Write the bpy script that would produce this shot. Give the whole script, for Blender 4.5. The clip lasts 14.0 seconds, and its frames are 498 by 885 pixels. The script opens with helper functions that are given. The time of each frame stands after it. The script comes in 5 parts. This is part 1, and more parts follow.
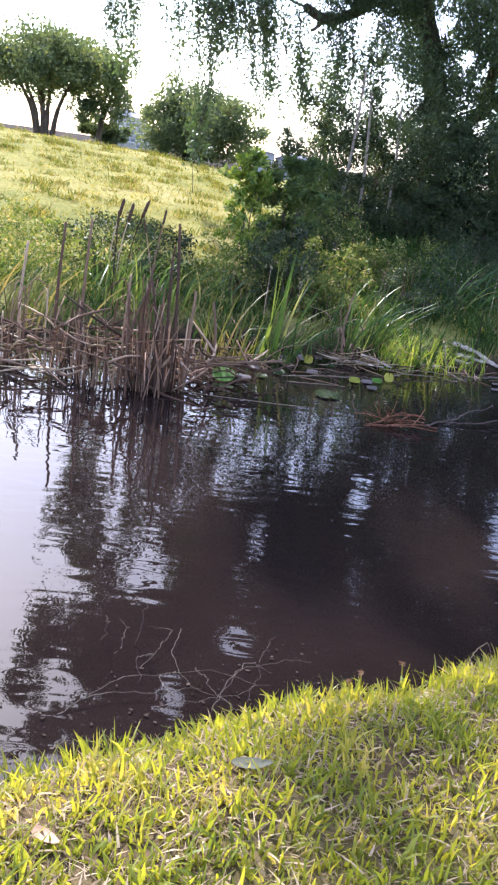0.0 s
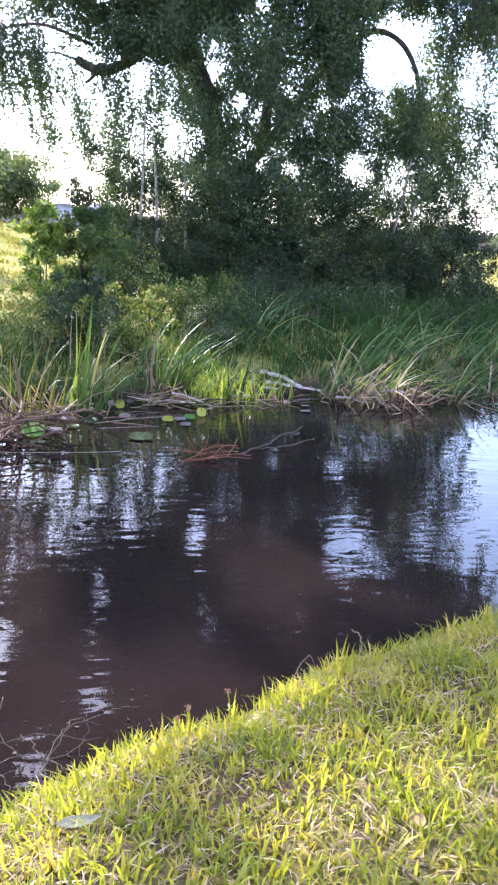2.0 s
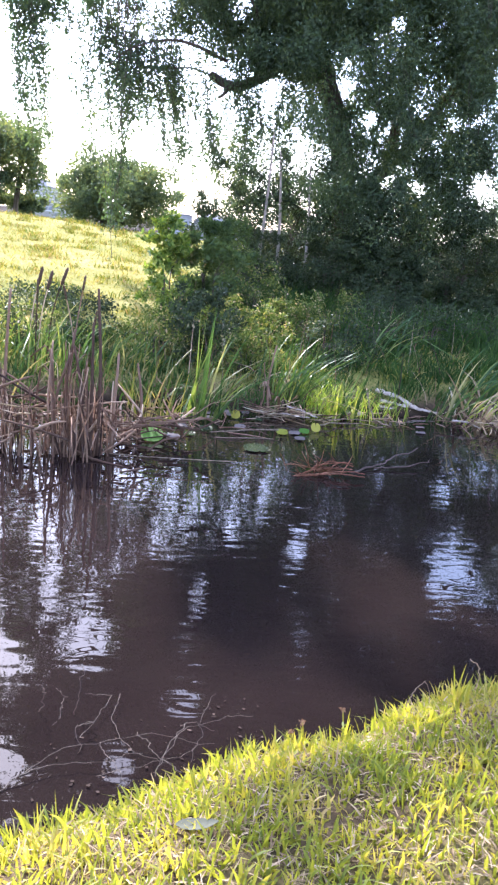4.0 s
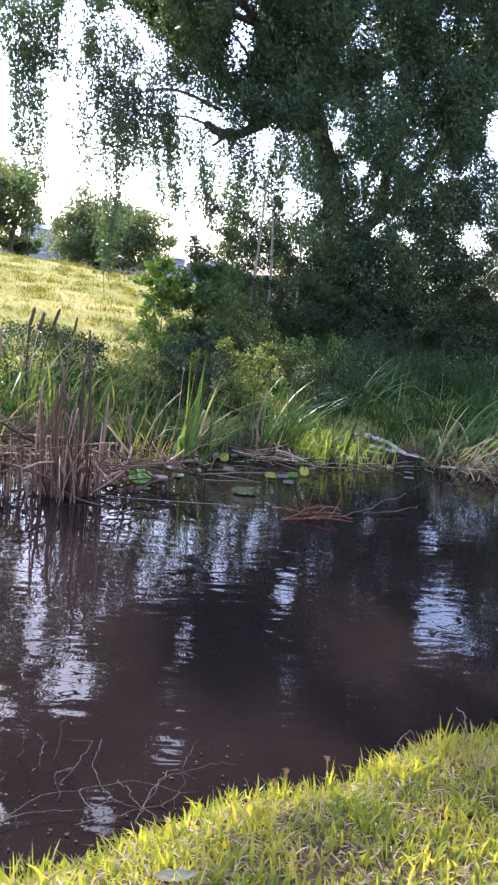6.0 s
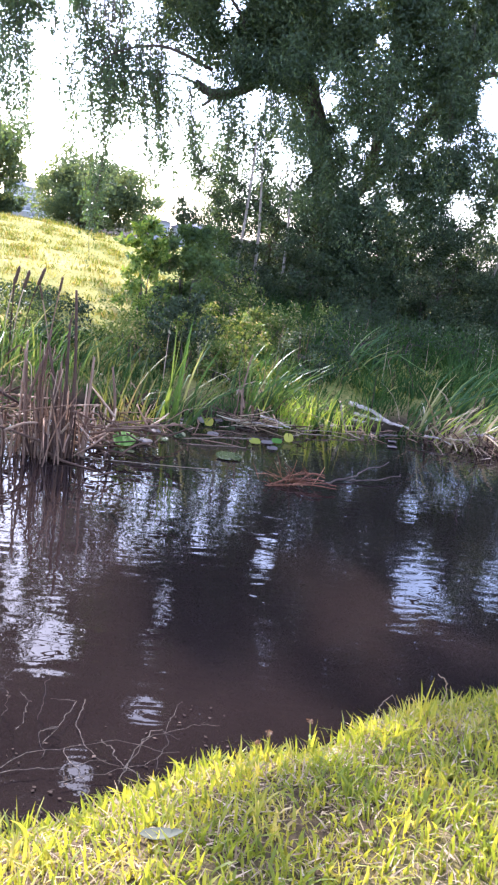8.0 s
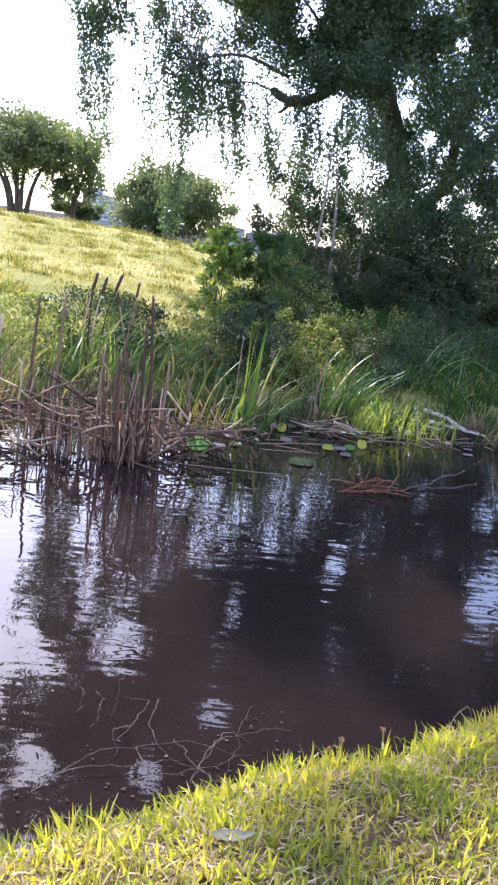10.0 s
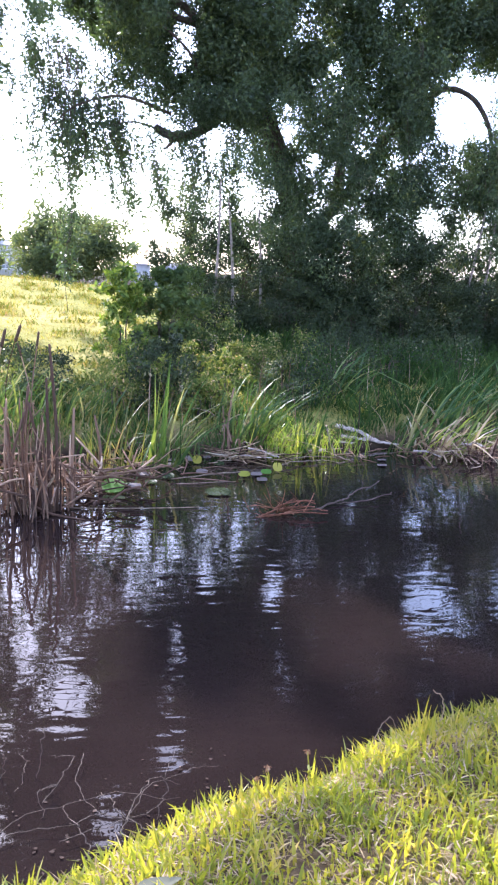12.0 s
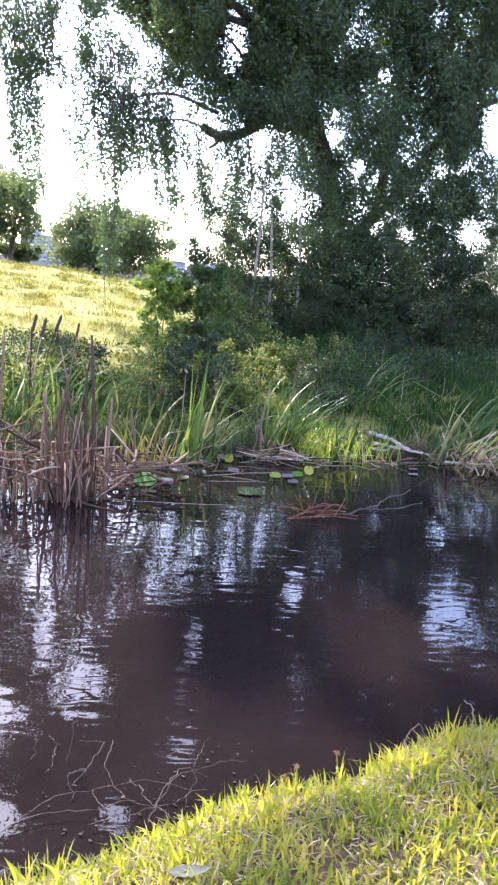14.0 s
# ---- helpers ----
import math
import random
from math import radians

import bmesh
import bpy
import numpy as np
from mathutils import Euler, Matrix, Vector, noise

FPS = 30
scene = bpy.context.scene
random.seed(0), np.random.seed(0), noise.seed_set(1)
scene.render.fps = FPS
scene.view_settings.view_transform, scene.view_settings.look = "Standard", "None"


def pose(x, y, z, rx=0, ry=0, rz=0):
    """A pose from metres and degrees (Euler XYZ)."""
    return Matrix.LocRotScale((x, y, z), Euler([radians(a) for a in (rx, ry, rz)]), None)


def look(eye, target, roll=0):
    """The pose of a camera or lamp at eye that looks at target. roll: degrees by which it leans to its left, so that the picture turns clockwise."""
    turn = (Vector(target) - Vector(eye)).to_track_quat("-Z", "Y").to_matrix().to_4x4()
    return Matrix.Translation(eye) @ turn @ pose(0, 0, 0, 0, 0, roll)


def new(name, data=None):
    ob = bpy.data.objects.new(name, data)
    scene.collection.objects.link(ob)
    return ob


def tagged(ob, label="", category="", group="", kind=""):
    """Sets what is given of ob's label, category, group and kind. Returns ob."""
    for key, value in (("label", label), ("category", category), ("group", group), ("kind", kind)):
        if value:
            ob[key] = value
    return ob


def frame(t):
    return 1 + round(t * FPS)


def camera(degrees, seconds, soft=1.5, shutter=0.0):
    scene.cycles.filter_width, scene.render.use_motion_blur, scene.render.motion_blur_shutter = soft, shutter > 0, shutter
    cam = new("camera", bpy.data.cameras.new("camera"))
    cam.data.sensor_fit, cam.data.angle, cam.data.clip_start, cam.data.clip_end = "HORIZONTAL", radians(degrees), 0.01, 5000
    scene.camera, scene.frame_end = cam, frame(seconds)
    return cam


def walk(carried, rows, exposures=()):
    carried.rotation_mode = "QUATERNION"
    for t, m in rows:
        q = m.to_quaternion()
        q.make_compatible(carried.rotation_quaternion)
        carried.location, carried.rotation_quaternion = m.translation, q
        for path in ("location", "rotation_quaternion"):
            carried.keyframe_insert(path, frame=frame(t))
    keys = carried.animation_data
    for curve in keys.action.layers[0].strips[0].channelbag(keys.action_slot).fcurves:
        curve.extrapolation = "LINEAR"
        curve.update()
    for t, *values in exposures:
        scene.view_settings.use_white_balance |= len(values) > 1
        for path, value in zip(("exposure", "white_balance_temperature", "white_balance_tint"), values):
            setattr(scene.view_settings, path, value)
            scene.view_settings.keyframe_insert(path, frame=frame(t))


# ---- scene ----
EXPOSURES = [(0, 1.6, 5640, 19), (0.5, 1.62, 5640, 19), (1.5, 2.03, 5580, 20), (3.5, 2.13, 5540, 21), (6, 1.68, 5500, 22), (6.6, 1.98, 5500, 22), (7.5, 2.1, 5500, 22), (9.2, 1.9, 5500, 22), (11.4, 1.53, 5520, 23), (12, 2.0, 5500, 23), (13, 2.16, 5500, 23), (14, 2.06, 5500, 23)]
cam = camera(31.5, 14.0, soft=2.3)
# seconds, eye x, y, z, yaw, pitch, lean to the right (metres and degrees)
ROWS = [
    (0.0, -0.001, 0.001, 1.846, 0.01, -17.83, -8.02),
    (0.5, 0.052, 0.011, 1.864, -1.49, -16.49, -7.09),
    (1.0, 0.079, 0.005, 1.860, -5.02, -16.36, -5.79),
    (1.5, 0.103, -0.005, 1.858, -7.94, -15.61, -4.60),
    (2.0, 0.139, -0.027, 1.851, -10.77, -14.12, -3.18),
    (2.5, 0.145, -0.028, 1.850, -13.00, -13.34, -3.45),
    (3.0, 0.117, -0.017, 1.850, -14.31, -13.32, -4.04),
    (3.5, 0.064, -0.039, 1.859, -7.47, -13.38, -3.77),
    (3.7, 0.038, -0.038, 1.856, -4.75, -13.79, -4.46),
    (5.8, 0.025, -0.027, 1.857, -2.34, -11.30, -6.57),
    (6.0, 0.041, -0.038, 1.859, -4.32, -10.88, -6.15),
    (6.5, 0.106, -0.004, 1.815, -8.24, -9.83, -4.25),
    (7.0, 0.115, -0.010, 1.823, -8.81, -11.28, -3.60),
    (7.5, 0.083, 0.006, 1.821, -7.52, -12.20, -4.59),
    (8.0, 0.011, -0.023, 1.846, -5.83, -12.91, -7.78),
    (8.5, 0.000, -0.016, 1.838, -4.35, -13.08, -9.25),
    (9.0, -0.004, 0.004, 1.817, -3.07, -13.95, -8.82),
    (9.2, -0.013, -0.007, 1.821, -2.14, -14.28, -8.65),
    (11.3, 0.073, -0.040, 1.869, -1.71, -10.33, -4.65),
    (11.5, 0.092, -0.049, 1.879, -2.66, -10.34, -3.13),
    (12.0, 0.128, -0.046, 1.871, -5.62, -10.87, -1.71),
    (12.5, 0.115, -0.031, 1.841, -8.17, -11.71, -2.39),
    (13.0, 0.080, -0.074, 1.864, -6.90, -11.39, -3.39),
    (13.5, 0.061, -0.077, 1.873, -5.38, -10.71, -4.29),
    (14.0, 0.048, -0.070, 1.861, -3.99, -10.84, -4.63),
]
walk(cam, [(t, pose(x, y, z, 90 + pitch, 0, yaw) @ pose(0, 0, 0, 0, 0, -lean)) for t, x, y, z, yaw, pitch, lean in ROWS],
     exposures=EXPOSURES)

# ---- light: low morning sun ahead and to the left, hazy sky ----
SUN_AZ, SUN_EL = -20.0, 36.0
world = bpy.data.worlds.new("world")
scene.world = world
world.use_nodes = True
wn = world.node_tree.nodes
sky = wn.new("ShaderNodeTexSky")
sky.sky_type, sky.sun_disc = "NISHITA", False
sky.sun_elevation, sky.sun_rotation = radians(SUN_EL), radians(SUN_AZ)
sky.air_density, sky.dust_density, sky.ozone_density = 1.0, 1.3, 1.9
veil = wn.new("ShaderNodeMix")  # thin high haze over the whole sky
veil.data_type, veil.blend_type = "RGBA", "ADD"
veil.inputs["Factor"].default_value = 1.0
veil.inputs["B"].default_value = (1.35, 1.25, 1.45, 1)
world.node_tree.links.new(sky.outputs[0], veil.inputs["A"])
world.node_tree.links.new(veil.outputs["Result"], wn["Background"].inputs[0])
wn["Background"].inputs[1].default_value = 0.15

sun = new("sun", bpy.data.lights.new("sun", "SUN"))
sun.data.energy, sun.data.angle, sun.data.color = 4.6, radians(0.6), (1.0, 0.93, 0.8)
to_sun = Vector((math.sin(radians(SUN_AZ)) * math.cos(radians(SUN_EL)), math.cos(radians(SUN_AZ)) * math.cos(radians(SUN_EL)), math.sin(radians(SUN_EL))))
sun.matrix_world = look(to_sun * 60, (0, 0, 0))


# ---- materials ----
def node_mat(name):
    m = bpy.data.materials.new(name)
    m.use_nodes = True
    t = m.node_tree
    return m, t, t.nodes["Principled BSDF"]


def add(t, kind, **inputs):
    n = t.nodes.new(kind)
    for k, v in inputs.items():
        n.inputs[k.replace("_", " ")].default_value = v
    return n


def ramp(t, source, stops):
    r = t.nodes.new("ShaderNodeValToRGB")
    el = r.color_ramp.elements
    while len(el) < len(stops):
        el.new(0.5)
    for e, (p, c) in zip(el, stops):
        e.position, e.color = p, (*c, 1)
    t.links.new(source, r.inputs[0])
    return r.outputs[0]


def leaf_mat(name, stops, glow, rough=0.5, through_part=0.45, patch=0.0, spec=0.4):
    """Thin leaves: colour varies leaf by leaf, and light shines through them. patch: size in metres of larger patches of tint."""
    m, t, b = node_mat(name)
    geo = t.nodes.new("ShaderNodeNewGeometry")
    info = t.nodes.new("ShaderNodeObjectInfo")
    plus, wrap = t.nodes.new("ShaderNodeMath"), t.nodes.new("ShaderNodeMath")
    plus.operation, wrap.operation = "ADD", "FRACT"
    t.links.new(geo.outputs["Random Per Island"], plus.inputs[0])
    t.links.new(info.outputs["Random"], plus.inputs[1])
    t.links.new(plus.outputs[0], wrap.inputs[0])
    value = wrap.outputs[0]
    if patch:
        n = add(t, "ShaderNodeTexNoise", Scale=1 / patch, Detail=3.0)
        t.links.new(geo.outputs["Position"], n.inputs["Vector"])
        mix = t.nodes.new("ShaderNodeMath")
        mix.operation = "MULTIPLY_ADD"
        mix.inputs[1].default_value = 0.55
        off = t.nodes.new("ShaderNodeMath")
        off.operation = "MULTIPLY_ADD"
        off.inputs[1].default_value, off.inputs[2].default_value = 1.5, -0.52
        t.links.new(n.outputs["Fac"], off.inputs[0])
        t.links.new(value, mix.inputs[0])
        t.links.new(off.outputs[0], mix.inputs[2])
        value = mix.outputs[0]
    col = ramp(t, value, stops)
    t.links.new(col, b.inputs["Base Color"])
    b.inputs["Roughness"].default_value = rough
    b.inputs["Specular IOR Level"].default_value = spec
    tr = t.nodes.new("ShaderNodeBsdfTranslucent")
    tint = t.nodes.new("ShaderNodeMix")
    tint.data_type, tint.blend_type = "RGBA", "MULTIPLY"
    tint.inputs["Factor"].default_value = 1.0
    t.links.new(col, tint.inputs["A"])
    tint.inputs["B"].default_value = (*glow, 1)
    t.links.new(tint.outputs["Result"], tr.inputs["Color"])
    ms = t.nodes.new("ShaderNodeMixShader")
    ms.inputs[0].default_value = through_part
    t.links.new(b.outputs[0], ms.inputs[1])
    t.links.new(tr.outputs[0], ms.inputs[2])
    t.links.new(ms.outputs[0], t.nodes["Material Output"].inputs[0])
    return m


def rough_mat(name, stops, scale=6.0, detail=6.0, rough=0.85, bump=0.3, stretch=(1, 1, 1), spec=0.2):
    m, t, b = node_mat(name)
    tc = t.nodes.new("ShaderNodeTexCoord")
    mp = t.nodes.new("ShaderNodeMapping")
    mp.inputs["Scale"].default_value = stretch
    t.links.new(tc.outputs["Object"], mp.inputs[0])
    n = add(t, "ShaderNodeTexNoise", Scale=scale, Detail=detail, Roughness=0.65)
    t.links.new(mp.outputs[0], n.inputs["Vector"])
    t.links.new(ramp(t, n.outputs["Fac"], stops), b.inputs["Base Color"])
    b.inputs["Roughness"].default_value = rough
    b.inputs["Specular IOR Level"].default_value = spec
    bp = add(t, "ShaderNodeBump", Strength=bump, Distance=0.02)
    t.links.new(n.outputs["Fac"], bp.inputs["Height"])
    t.links.new(bp.outputs[0], b.inputs["Normal"])
    return m


LAWN = leaf_mat("lawn_blades", [(0.0, (0.11, 0.15, 0.02)), (0.42, (0.22, 0.255, 0.032)), (0.72, (0.345, 0.335, 0.05)), (0.9, (0.44, 0.38, 0.12)), (1.0, (0.5, 0.41, 0.22))], (1.45, 1.28, 0.5), 0.5, 0.5, 0.3, 0.3)
THATCH = leaf_mat("lawn_thatch", [(0.0, (0.15, 0.1, 0.055)), (0.5, (0.34, 0.255, 0.145)), (1.0, (0.54, 0.43, 0.28))], (1.1, 1.0, 0.75), 0.8, 0.3, spec=0.1)
FIELD = leaf_mat("field_blades", [(0.0, (0.08, 0.1, 0.025)), (0.3, (0.19, 0.2, 0.04)), (0.6, (0.34, 0.31, 0.09)), (1.0, (0.5, 0.41, 0.24))], (1.3, 1.15, 0.55), 0.9, 0.4, 0.45, 0.02)
SEDGE = leaf_mat("sedge_blades", [(0.0, (0.018, 0.042, 0.012)), (0.5, (0.042, 0.085, 0.024)), (0.85, (0.09, 0.15, 0.04)), (1.0, (0.24, 0.26, 0.085))], (1.35, 1.35, 0.5), 0.7, 0.38, 0.5, 0.06)
REED = leaf_mat("reed_leaves", [(0.0, (0.032, 0.065, 0.02)), (0.55, (0.075, 0.13, 0.034)), (0.88, (0.17, 0.21, 0.055)), (1.0, (0.4, 0.34, 0.17))], (1.3, 1.25, 0.6), 0.5, 0.36, spec=0.18)
REED_GREEN = leaf_mat("bent_reed_leaves", [(0.0, (0.04, 0.085, 0.03)), (0.6, (0.085, 0.155, 0.045)), (0.9, (0.19, 0.25, 0.07)), (1.0, (0.4, 0.36, 0.17))], (1.3, 1.25, 0.6), 0.45, 0.4, spec=0.3)
REED_OLD = leaf_mat("yellowing_reed_leaves", [(0.0, (0.06, 0.09, 0.025)), (0.5, (0.135, 0.145, 0.04)), (1.0, (0.3, 0.23, 0.1))], (1.3, 1.15, 0.5), 0.5, 0.35, spec=0.2)
BUSH = leaf_mat("bush_leaves", [(0.0, (0.04, 0.07, 0.025)), (0.55, (0.085, 0.125, 0.04)), (0.9, (0.16, 0.19, 0.06)), (1.0, (0.34, 0.26, 0.16))], (1.4, 1.35, 0.6), 0.5, 0.42, 0.5, 0.2)
# lit copy of the reed leaves: sunshine put into a brighter yellow-green
REED_LIT = leaf_mat("sunlit_reed_leaves", [(0.0, (0.12, 0.2, 0.03)), (0.6, (0.25, 0.34, 0.05)), (1.0, (0.4, 0.42, 0.1))], (1.5, 1.35, 0.5), 0.4, 0.5)
DEAD = leaf_mat("dead_reeds", [(0.0, (0.048, 0.03, 0.023)), (0.45, (0.155, 0.094, 0.062)), (0.8, (0.3, 0.193, 0.125)), (1.0, (0.5, 0.38, 0.26))], (1.15, 0.95, 0.75), 0.85, 0.16, spec=0.1)
RUST = leaf_mat("rusty_debris", [(0.0, (0.05, 0.02, 0.01)), (0.6, (0.14, 0.055, 0.027)), (1.0, (0.3, 0.15, 0.08))], (1.1, 0.8, 0.6), 0.8, 0.1, spec=0.1)
CROWN = leaf_mat("crown_leaves", [(0.0, (0.032, 0.05, 0.026)), (0.55, (0.065, 0.095, 0.042)), (0.88, (0.12, 0.15, 0.055)), (1.0, (0.28, 0.27, 0.07))], (1.3, 1.4, 0.7), 0.42, 0.38, 1.4, 0.35)
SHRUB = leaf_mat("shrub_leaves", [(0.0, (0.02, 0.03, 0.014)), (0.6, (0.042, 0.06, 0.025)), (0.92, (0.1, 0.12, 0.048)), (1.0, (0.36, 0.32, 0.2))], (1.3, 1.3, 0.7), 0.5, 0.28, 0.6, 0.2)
SPRIG = leaf_mat("sprig_leaves", [(0.0, (0.07, 0.13, 0.02)), (0.6, (0.16, 0.235, 0.035)), (1.0, (0.32, 0.36, 0.09))], (1.45, 1.35, 0.55), 0.4, 0.45)
WEED = leaf_mat("weed_leaves", [(0.0, (0.055, 0.09, 0.024)), (0.5, (0.12, 0.165, 0.042)), (0.88, (0.21, 0.225, 0.065)), (1.0, (0.46, 0.35, 0.24))], (1.45, 1.3, 0.55), 0.6, 0.42, spec=0.15)
FAR_LEAF = leaf_mat("far_leaves", [(0.0, (0.06, 0.09, 0.055)), (0.55, (0.11, 0.145, 0.075)), (1.0, (0.22, 0.23, 0.09))], (1.4, 1.35, 0.7), 0.6, 0.42, 1.2, 0.15)
PALM = leaf_mat("palm_leaves", [(0.0, (0.05, 0.08, 0.03)), (0.7, (0.1, 0.14, 0.05)), (1.0, (0.25, 0.24, 0.12))], (1.2, 1.2, 0.6), 0.45, 0.3)
LILY = leaf_mat("lily_leaf", [(0.0, (0.07, 0.17, 0.025)), (1.0, (0.12, 0.24, 0.035))], (1.3, 1.3, 0.5), 0.6, 0.3, spec=0.12)
LILY_DARK = leaf_mat("submerged_lily_leaf", [(0.0, (0.02, 0.035, 0.014)), (1.0, (0.04, 0.055, 0.02))], (1.2, 1.2, 0.6), 0.25, 0.15)
LILY_DRY = leaf_mat("dry_lily_leaf", [(0.0, (0.12, 0.1, 0.09)), (1.0, (0.2, 0.17, 0.15))], (1.0, 0.95, 0.9), 0.9, 0.1, spec=0.05)
STRAW = leaf_mat("straw_blades", [(0.0, (0.2, 0.13, 0.07)), (0.4, (0.38, 0.28, 0.15)), (0.8, (0.55, 0.44, 0.27)), (1.0, (0.62, 0.55, 0.4))], (1.2, 1.05, 0.7), 0.6, 0.3)
LILY_OLD = leaf_mat("old_lily_leaf", [(0.0, (0.24, 0.26, 0.03)), (1.0, (0.34, 0.31, 0.045))], (1.2, 1.1, 0.5), 0.5, 0.25, spec=0.2)
FALLEN = leaf_mat("fallen_leaf", [(0.0, (0.06, 0.068, 0.04)), (0.5, (0.09, 0.095, 0.06)), (1.0, (0.13, 0.125, 0.085))], (1.0, 0.95, 0.8), 0.7, 0.1, spec=0.1)
BROWN_WET = leaf_mat("wet_dead_leaf", [(0.0, (0.03, 0.022, 0.018)), (0.8, (0.06, 0.045, 0.035)), (1.0, (0.12, 0.09, 0.07))], (1.0, 0.9, 0.7), 0.95, 0.05, spec=0.02)
BROWN_LEAF = leaf_mat("brown_leaf", [(0.0, (0.24, 0.13, 0.06)), (1.0, (0.4, 0.24, 0.12))], (1.1, 0.9, 0.6), 0.5, 0.2)
BARK = rough_mat("bark", [(0.3, (0.035, 0.027, 0.02)), (0.55, (0.09, 0.07, 0.052)), (0.75, (0.16, 0.13, 0.1))], 9.0, 8.0, 0.9, 0.6, (1, 1, 0.25))
PALE_BARK = rough_mat("pale_bark", [(0.3, (0.16, 0.13, 0.1)), (0.7, (0.34, 0.3, 0.25))], 12.0, 6.0, 0.85, 0.4, (1, 1, 0.3))
DEADWOOD = rough_mat("dead_wood", [(0.3, (0.14, 0.105, 0.08)), (0.5, (0.4, 0.33, 0.26)), (0.75, (0.62, 0.55, 0.46))], 18.0, 8.0, 0.85, 0.8, (0.4, 1, 1))
RUST_STALK = rough_mat("rusty_stalk", [(0.3, (0.08, 0.03, 0.015)), (0.55, (0.2, 0.085, 0.045)), (0.75, (0.38, 0.22, 0.13))], 22.0, 4.0, 0.85, 0.2)
TWIG_WET = rough_mat("wet_twig", [(0.3, (0.042, 0.0315, 0.0245)), (0.7, (0.126, 0.098, 0.07))], 40.0, 4.0, 0.6, 0.2)
TWIG = rough_mat("twig", [(0.3, (0.1, 0.075, 0.05)), (0.7, (0.28, 0.22, 0.15))], 40.0, 4.0, 0.8, 0.2)
FIELD_TUFT = leaf_mat("field_tussocks", [(0.0, (0.07, 0.1, 0.02)), (0.5, (0.17, 0.19, 0.035)), (0.85, (0.3, 0.25, 0.07)), (1.0, (0.34, 0.22, 0.13))], (1.3, 1.2, 0.5), 0.8, 0.35, spec=0.1)
STUCCO = rough_mat("grey_stucco", [(0.3, (0.38, 0.37, 0.355)), (0.7, (0.46, 0.445, 0.43))], 2.0, 6.0, 0.9, 0.1)
ROOF = rough_mat("roof_shingle", [(0.3, (0.2, 0.2, 0.21)), (0.7, (0.32, 0.31, 0.31))], 4.0, 6.0, 0.9, 0.2)
DUSTY = rough_mat("dusty_window", [(0.3, (0.16, 0.17, 0.19)), (0.7, (0.24, 0.25, 0.27))], 3.0, 3.0, 0.3, 0.02)

# soil and grassy ground, with dry and green patches at two scales
GROUND, t, b = node_mat("grassy_ground")
geo = t.nodes.new("ShaderNodeNewGeometry")
big = add(t, "ShaderNodeTexNoise", Scale=0.35, Detail=5.0, Roughness=0.6)
fine = add(t, "ShaderNodeTexNoise", Scale=14.0, Detail=8.0, Roughness=0.7)
for n in (big, fine):
    t.links.new(geo.outputs["Position"], n.inputs["Vector"])
both = t.nodes.new("ShaderNodeMath")
both.operation = "ADD"
t.links.new(big.outputs["Fac"], both.inputs[0])
t.links.new(fine.outputs["Fac"], both.inputs[1])
half = t.nodes.new("ShaderNodeMath")
half.operation = "MULTIPLY"
half.inputs[1].default_value = 0.5
t.links.new(both.outputs[0], half.inputs[0])
grassy = ramp(t, half.outputs[0], [(0.3, (0.085, 0.1, 0.026)), (0.45, (0.17, 0.17, 0.042)), (0.56, (0.29, 0.255, 0.08)), (0.68, (0.38, 0.31, 0.17))])
soil0 = ramp(t, fine.outputs["Fac"], [(0.3, (0.04, 0.029, 0.017)), (0.7, (0.15, 0.11, 0.06))])
sep = t.nodes.new("ShaderNodeSeparateXYZ")
t.links.new(geo.outputs["Position"], sep.inputs[0])
mud = t.nodes.new("ShaderNodeMapRange")
mud.inputs["From Min"].default_value, mud.inputs["From Max"].default_value = 0.0, 0.1
t.links.new(sep.outputs["Z"], mud.inputs[0])
damp = t.nodes.new("ShaderNodeMix")
damp.data_type = "RGBA"
damp.inputs["A"].default_value = (0.022, 0.016, 0.011, 1)
t.links.new(mud.outputs[0], damp.inputs["Factor"])
t.links.new(soil0, damp.inputs["B"])
soil = damp.outputs["Result"]
wet = t.nodes.new("ShaderNodeMapRange")
wet.inputs["From Min"].default_value, wet.inputs["From Max"].default_value = 0.26, 0.4
moss = t.nodes.new("ShaderNodeMapRange")  # grass grows lower down on the wild bank
moss.inputs["From Min"].default_value, moss.inputs["From Max"].default_value = 5.0, 7.0
moss.inputs["To Max"].default_value = 0.19
t.links.new(sep.outputs["Y"], moss.inputs[0])
level = t.nodes.new("ShaderNodeMath")
t.links.new(sep.outputs["Z"], level.inputs[0])
t.links.new(moss.outputs[0], level.inputs[1])
t.links.new(level.outputs[0], wet.inputs[0])
mx = t.nodes.new("ShaderNodeMix")
mx.data_type = "RGBA"
t.links.new(wet.outputs[0], mx.inputs["Factor"])
t.links.new(soil, mx.inputs["A"])
t.links.new(grassy, mx.inputs["B"])
t.links.new(mx.outputs["Result"], b.inputs["Base Color"])
b.inputs["Roughness"].default_value = 0.95
b.inputs["Specular IOR Level"].default_value = 0.02
bp = add(t, "ShaderNodeBump", Strength=0.6, Distance=0.05)
t.links.new(fine.outputs["Fac"], bp.inputs["Height"])
t.links.new(bp.outputs[0], b.inputs["Normal"])

